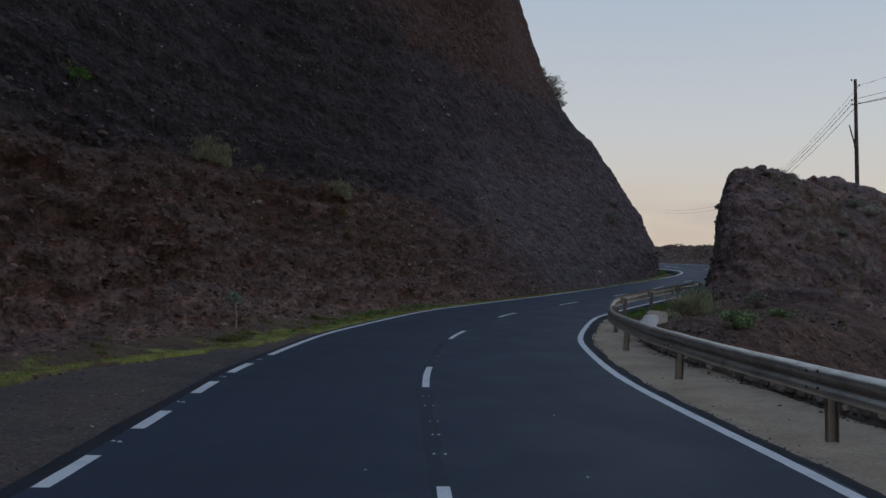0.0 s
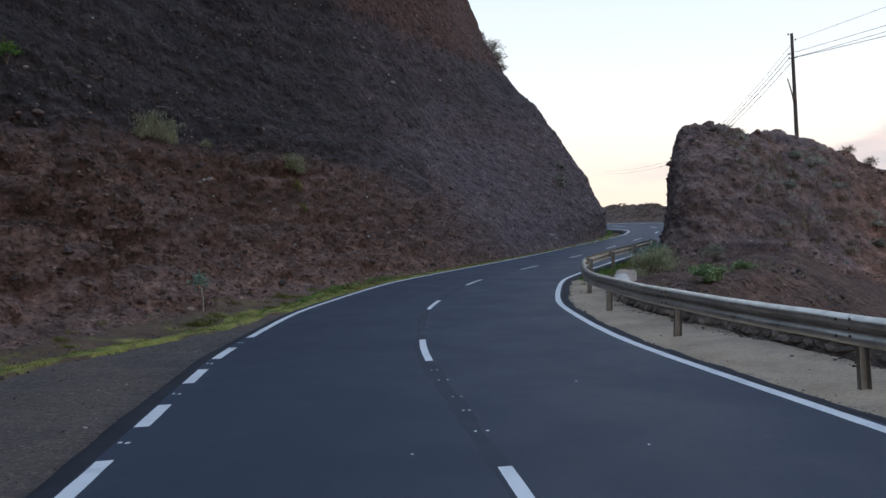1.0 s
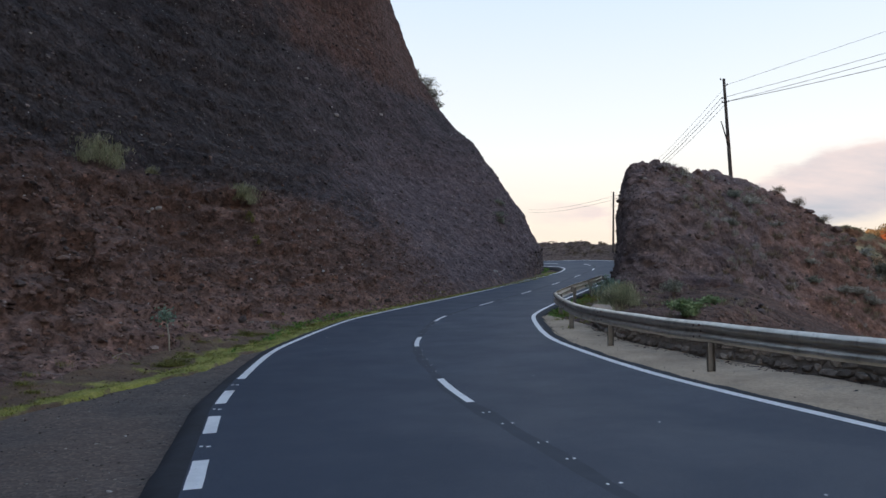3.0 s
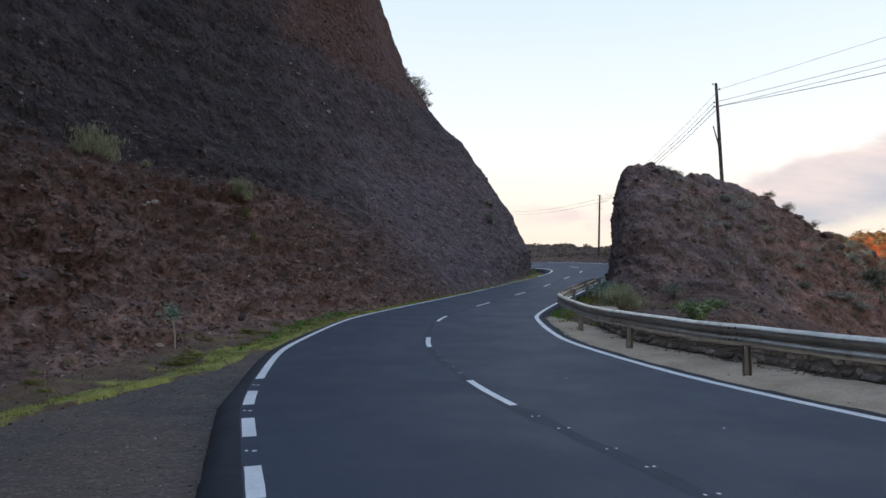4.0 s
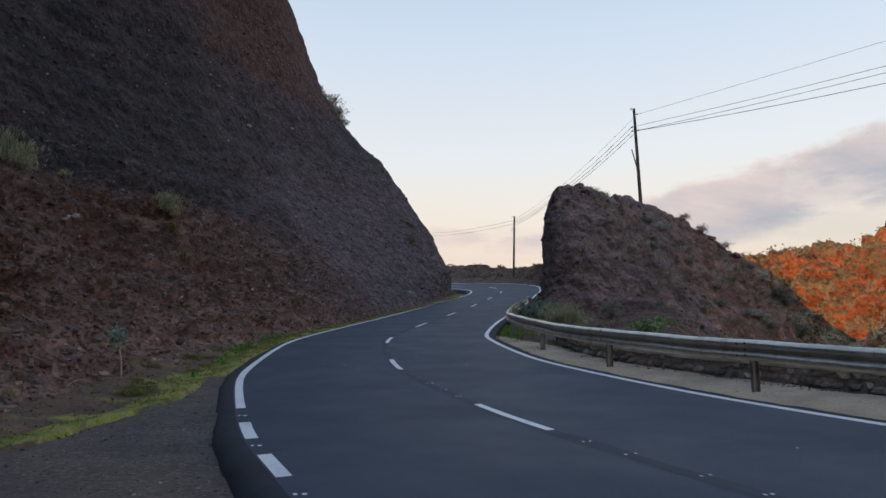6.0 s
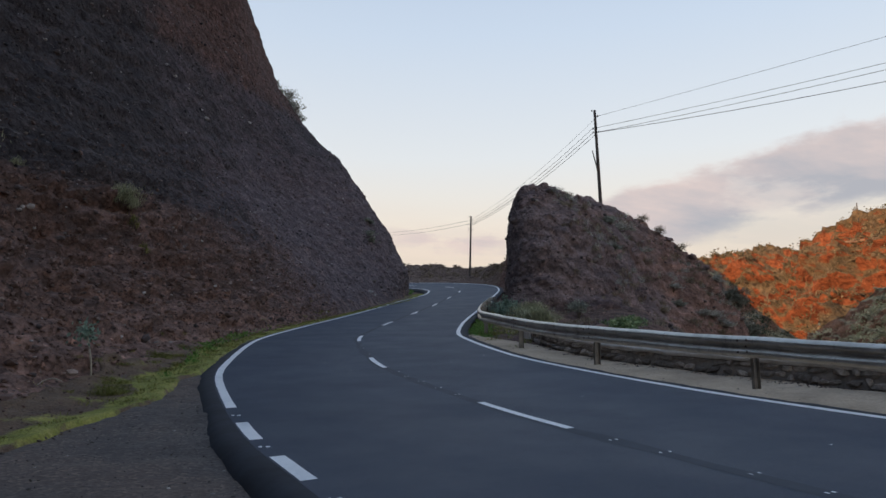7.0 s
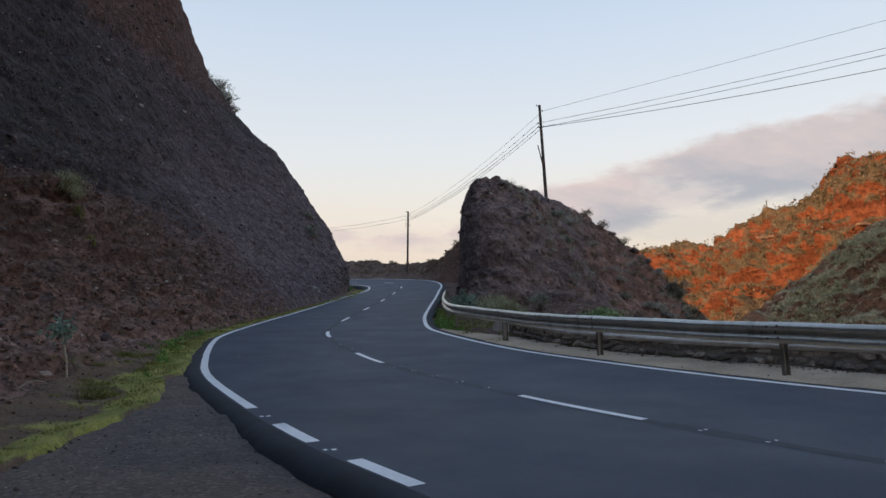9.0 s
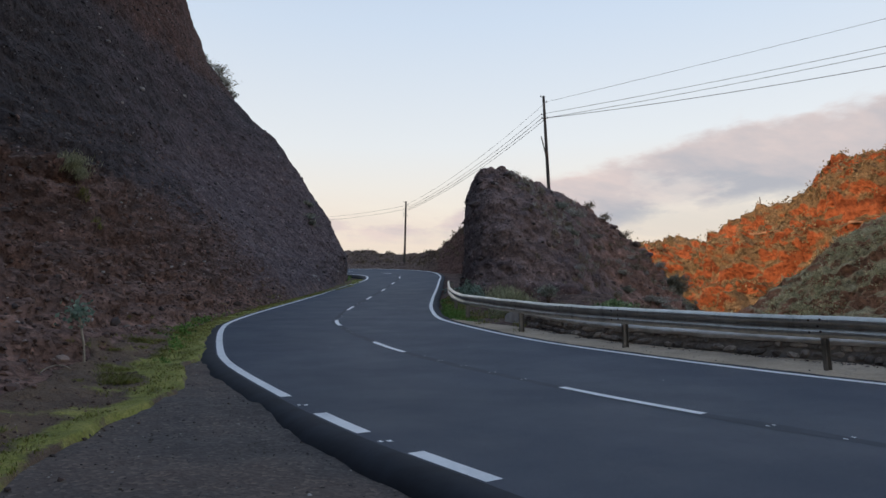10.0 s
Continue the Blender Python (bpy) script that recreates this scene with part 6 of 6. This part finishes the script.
def foot_plants():
    """Small weeds scattered at the cliff foot beyond the moss."""
    r = np.random.RandomState(160)
    vs = []
    for k in range(120):
        u = r.uniform(48, 82)
        p, T = on_cliff([u], [abs(r.normal(0.15, 0.25))])
        n = r.randint(10, 30)
        size = r.uniform(0.06, 0.16)
        vs.append(blades(p[0] + r.normal(0, size * 0.6, (n * 3, 3)) * np.array([1, 1, 0.2]), size * 0.8, 0.006, 0.9, r, 0.5))
    gv, gs = VERGE
    for k in range(70):                     # olive cushions behind the moss strip
        i, j = r.randint(150, 260), r.randint(12, gv.shape[1] - 1)
        if fbm(gv[i, j][None], 0.9, 2)[0] < 0.0:
            continue
        size = r.uniform(0.05, 0.11)
        n = r.randint(120, 260)
        vs.append(blades(gv[i, j] + r.normal(0, size * 1.1, (n, 3)) * np.array([1, 1, 0.08]), size, 0.006, 1.3, r, 0.7))
    tagged(joined("foot_tufts", vs, MAT["grass"], None), "small grass tufts at the foot of the cutting", "tufts", kind="stuff")
    # rank grass and weeds round the inside of the bend, under and behind the barrier
    vs = []
    n = 9000
    s = r.uniform(14, 34, n)
    o = 3.55 + np.abs(r.normal(0, 0.9, n))
    p = along(s, 0.0) + (along(s, 1.0) - along(s, 0.0)) * o[:, None]
    patch = fbm(np.column_stack([p, np.zeros(n)]), 0.9, 3)
    keep = patch + 0.25 * ramp1(s, 18, 24) > 0.16
    p = p[keep]
    z = np.maximum(ground_height(p[:, 0], p[:, 1]), road_z(p[:, 0], p[:, 1]) - 0.22)
    tall = 0.06 + 0.10 * r.uniform(0, 1, len(p))
    v, f = blades(np.column_stack([p, z]), tall, 0.016, 0.6, r)
    tagged(joined("bend_grass", [(v, f)], MAT["grass"], None), "rank yellow-green grass behind the barrier", "grass", kind="stuff")
    n = 9000                                 # short bright grass between the line and the barrier
    s = 19.0 + 8.0 * r.uniform(0, 1, n) ** 0.85
    o = 3.44 + np.abs(r.normal(0, 0.28, n))
    p = along(s, 0.0) + (along(s, 1.0) - along(s, 0.0)) * o[:, None]
    z = np.maximum(ground_height(p[:, 0], p[:, 1]), road_z(p[:, 0], p[:, 1]) - 0.2)
    v, f = blades(np.column_stack([p, z]), 0.05 + 0.07 * r.uniform(0, 1, n), 0.014, 0.7, r)
    tagged(joined("bend_lawn", [(v, f)], MAT["weed"], None), "short bright green grass under the barrier", "grass", kind="stuff")
    n = 1500
    s = r.uniform(20, 31, n)
    o = 3.5 + np.abs(r.normal(0, 0.55, n))
    p = along(s, 0.0) + (along(s, 1.0) - along(s, 0.0)) * o[:, None]
    keep = fbm(np.column_stack([p, np.ones(n)]), 1.1, 3) > 0.05
    p = p[keep]
    z = road_z(p[:, 0], p[:, 1]) - 0.12 + r.uniform(0, 0.14, len(p))
    tagged(joined("bend_weeds", [leaves(np.column_stack([p, z]), 0.05, r, 1.6, 0.8)], MAT["weed"], None), "green weeds under the barrier", "weeds", kind="stuff")
    # stones and dry tufts on the bare apron before the outcrop
    n = 3800
    x, y = r.uniform(5.2, 15, n), r.uniform(13, 31, n)
    sd, dist, ss = nearest(x, y)
    keep = (sd > 5.2)
    x, y = x[keep], y[keep]
    pts = np.column_stack([x, y, ground_height(x, y) + 0.02])
    scatter_stones("apron_stones", pts, power(r, len(pts), 0.02, 0.20), MAT["rubble"], "loose stones on the bare soil behind the parapet", "stones", 161)
    vs = []
    for k in range(150):
        i = r.randint(len(pts))
        size = r.uniform(0.08, 0.25)
        vs.append(blades(pts[i] + r.normal(0, size * 0.5, (26, 3)) * np.array([1, 1, 0.1]), size, 0.014, 0.7, r))
    tagged(joined("apron_tufts", vs, MAT["dry"], None), "dry tufts on the bare soil", "tufts", kind="stuff")
    # debris and low weeds between parapet and barrier
    n = 1500
    s = r.uniform(-9, 16, n)
    o = wall_off(s) - np.abs(r.normal(0, 0.12, n))
    p = along(s, 0.0) + (along(s, 1.0) - along(s, 0.0)) * o[:, None]
    pts = np.column_stack([p, road_z(p[:, 0], p[:, 1]) - 0.045])
    scatter_stones("wall_debris", pts, power(r, n, 0.008, 0.05), MAT["rubble"], "crumbled stones along the foot of the parapet", "debris", 162)


foot_plants()


# pale rocks that stand out
def pale_rock(x, y, z, size, seed, label):
    co, fa = STONES[seed % len(STONES)]
    ob = new("pale_rock", mesh_from("pale_rock", co * size, fa, MAT["red_stone"], False))
    ob.location = (x, y, z)
    tagged(ob, label, "rock", "pale rocks")


for u, h, size, seed, label in ((92.4, 1.0, 0.20, 2, "pale grey rock at the foot of the cutting"), (92.7, 0.75, 0.13, 3, "pale grey rock at the foot of the cutting"),
                                (91.3, 12.3, 0.20, 4, "pale grey rock set in the cutting"), (84.2, 11.1, 0.16, 5, "pale grey rock high in the cutting"), (84.0, 11.6, 0.12, 1, "pale grey rock high in the cutting"),
                                (82.0, 13.1, 0.13, 6, "pale grey rock in the dark slope"), (81.2, 13.5, 0.12, 7, "pale grey rock in the dark slope"), (83.0, 12.6, 0.10, 8, "pale grey rock in the dark slope")):
    pale_rock(*on_cliff([u], [h])[0][0], size, seed, label)


# ---------------------------------------------------------------- across the ravine: track wall, pole, dry stalks
def far_track():
    """A pale retaining wall of a track cut across the red hillside."""
    dg = bpy.context.evaluated_depsgraph_get()
    for k, (a, b, h) in enumerate((((150.0, 133.0), (150.0, 112.5), 36.4), ((150.0, 99.0), (150.0, 95.0), 35.2))):
        pts = []
        for t in np.linspace(0, 1, 40):
            y = a[1] + (b[1] - a[1]) * t
            hit, p, _, _, ob, _ = scene.ray_cast(dg, Vector((120.0, y - 9.0, h)), Vector((0.98, 0.2, 0)))
            if hit:
                pts.append((p.x, p.y, h))
        p = np.array(pts)
        p[:, 0] = np.convolve(np.pad(p[:, 0], 4, mode="edge"), np.ones(9) / 9, "valid") - 0.9
        rows = [p + np.array([dx, 0, dz]) for dx, dz in ((1.5, -0.45), (0.0, -0.45), (0.0, 0.05), (0.4, 0.06), (2.6, 0.0))]
        v = np.stack(rows, 1)
        ob = new("track_wall", mesh_from("track_wall", v.reshape(-1, 3), grid_faces(*v.shape[:2]), MAT["track"]))
        tagged(ob, "pale retaining wall of a track on the hillside", "retaining wall", "track walls")


far_track()


def far_stalk(x, y, low, high, rad, lean, name, label, category, group=""):
    """A thin upright: a tapered shaft with a few short arms near its tip."""
    ob = empty(name, (x, y, low))
    h = high - low
    a = np.array([[0, 0, -0.6], [lean * 0.5, 0, h * 0.5]])
    b = np.array([[lean * 0.5, 0, h * 0.5], [lean, 0, h]])
    joined("shaft", [stem_mesh(a, b, rad, rad * 0.75, 8)], MAT["wood"], ob)
    if group:
        r = np.random.RandomState(int(abs(y) * 10))
        t = r.uniform(0.55, 1.0, 14)
        root = np.column_stack([lean * t, 0 * t, h * t])
        tip = root + r.normal(0, 1, (14, 3)) * np.array([0.5, 0.5, 0.15]) + np.array([0, 0, 0.25])
        joined("flower_arm", [stem_mesh(root, tip, rad * 0.5, rad * 0.25, 4)], MAT["dry"], ob)
    tagged(ob, label, category, group)


far_stalk(172.8, 126.6, 43.5, 48.0, 0.16, 0.0, "far_pole", "slim dark pole standing on the hillside", "pole")
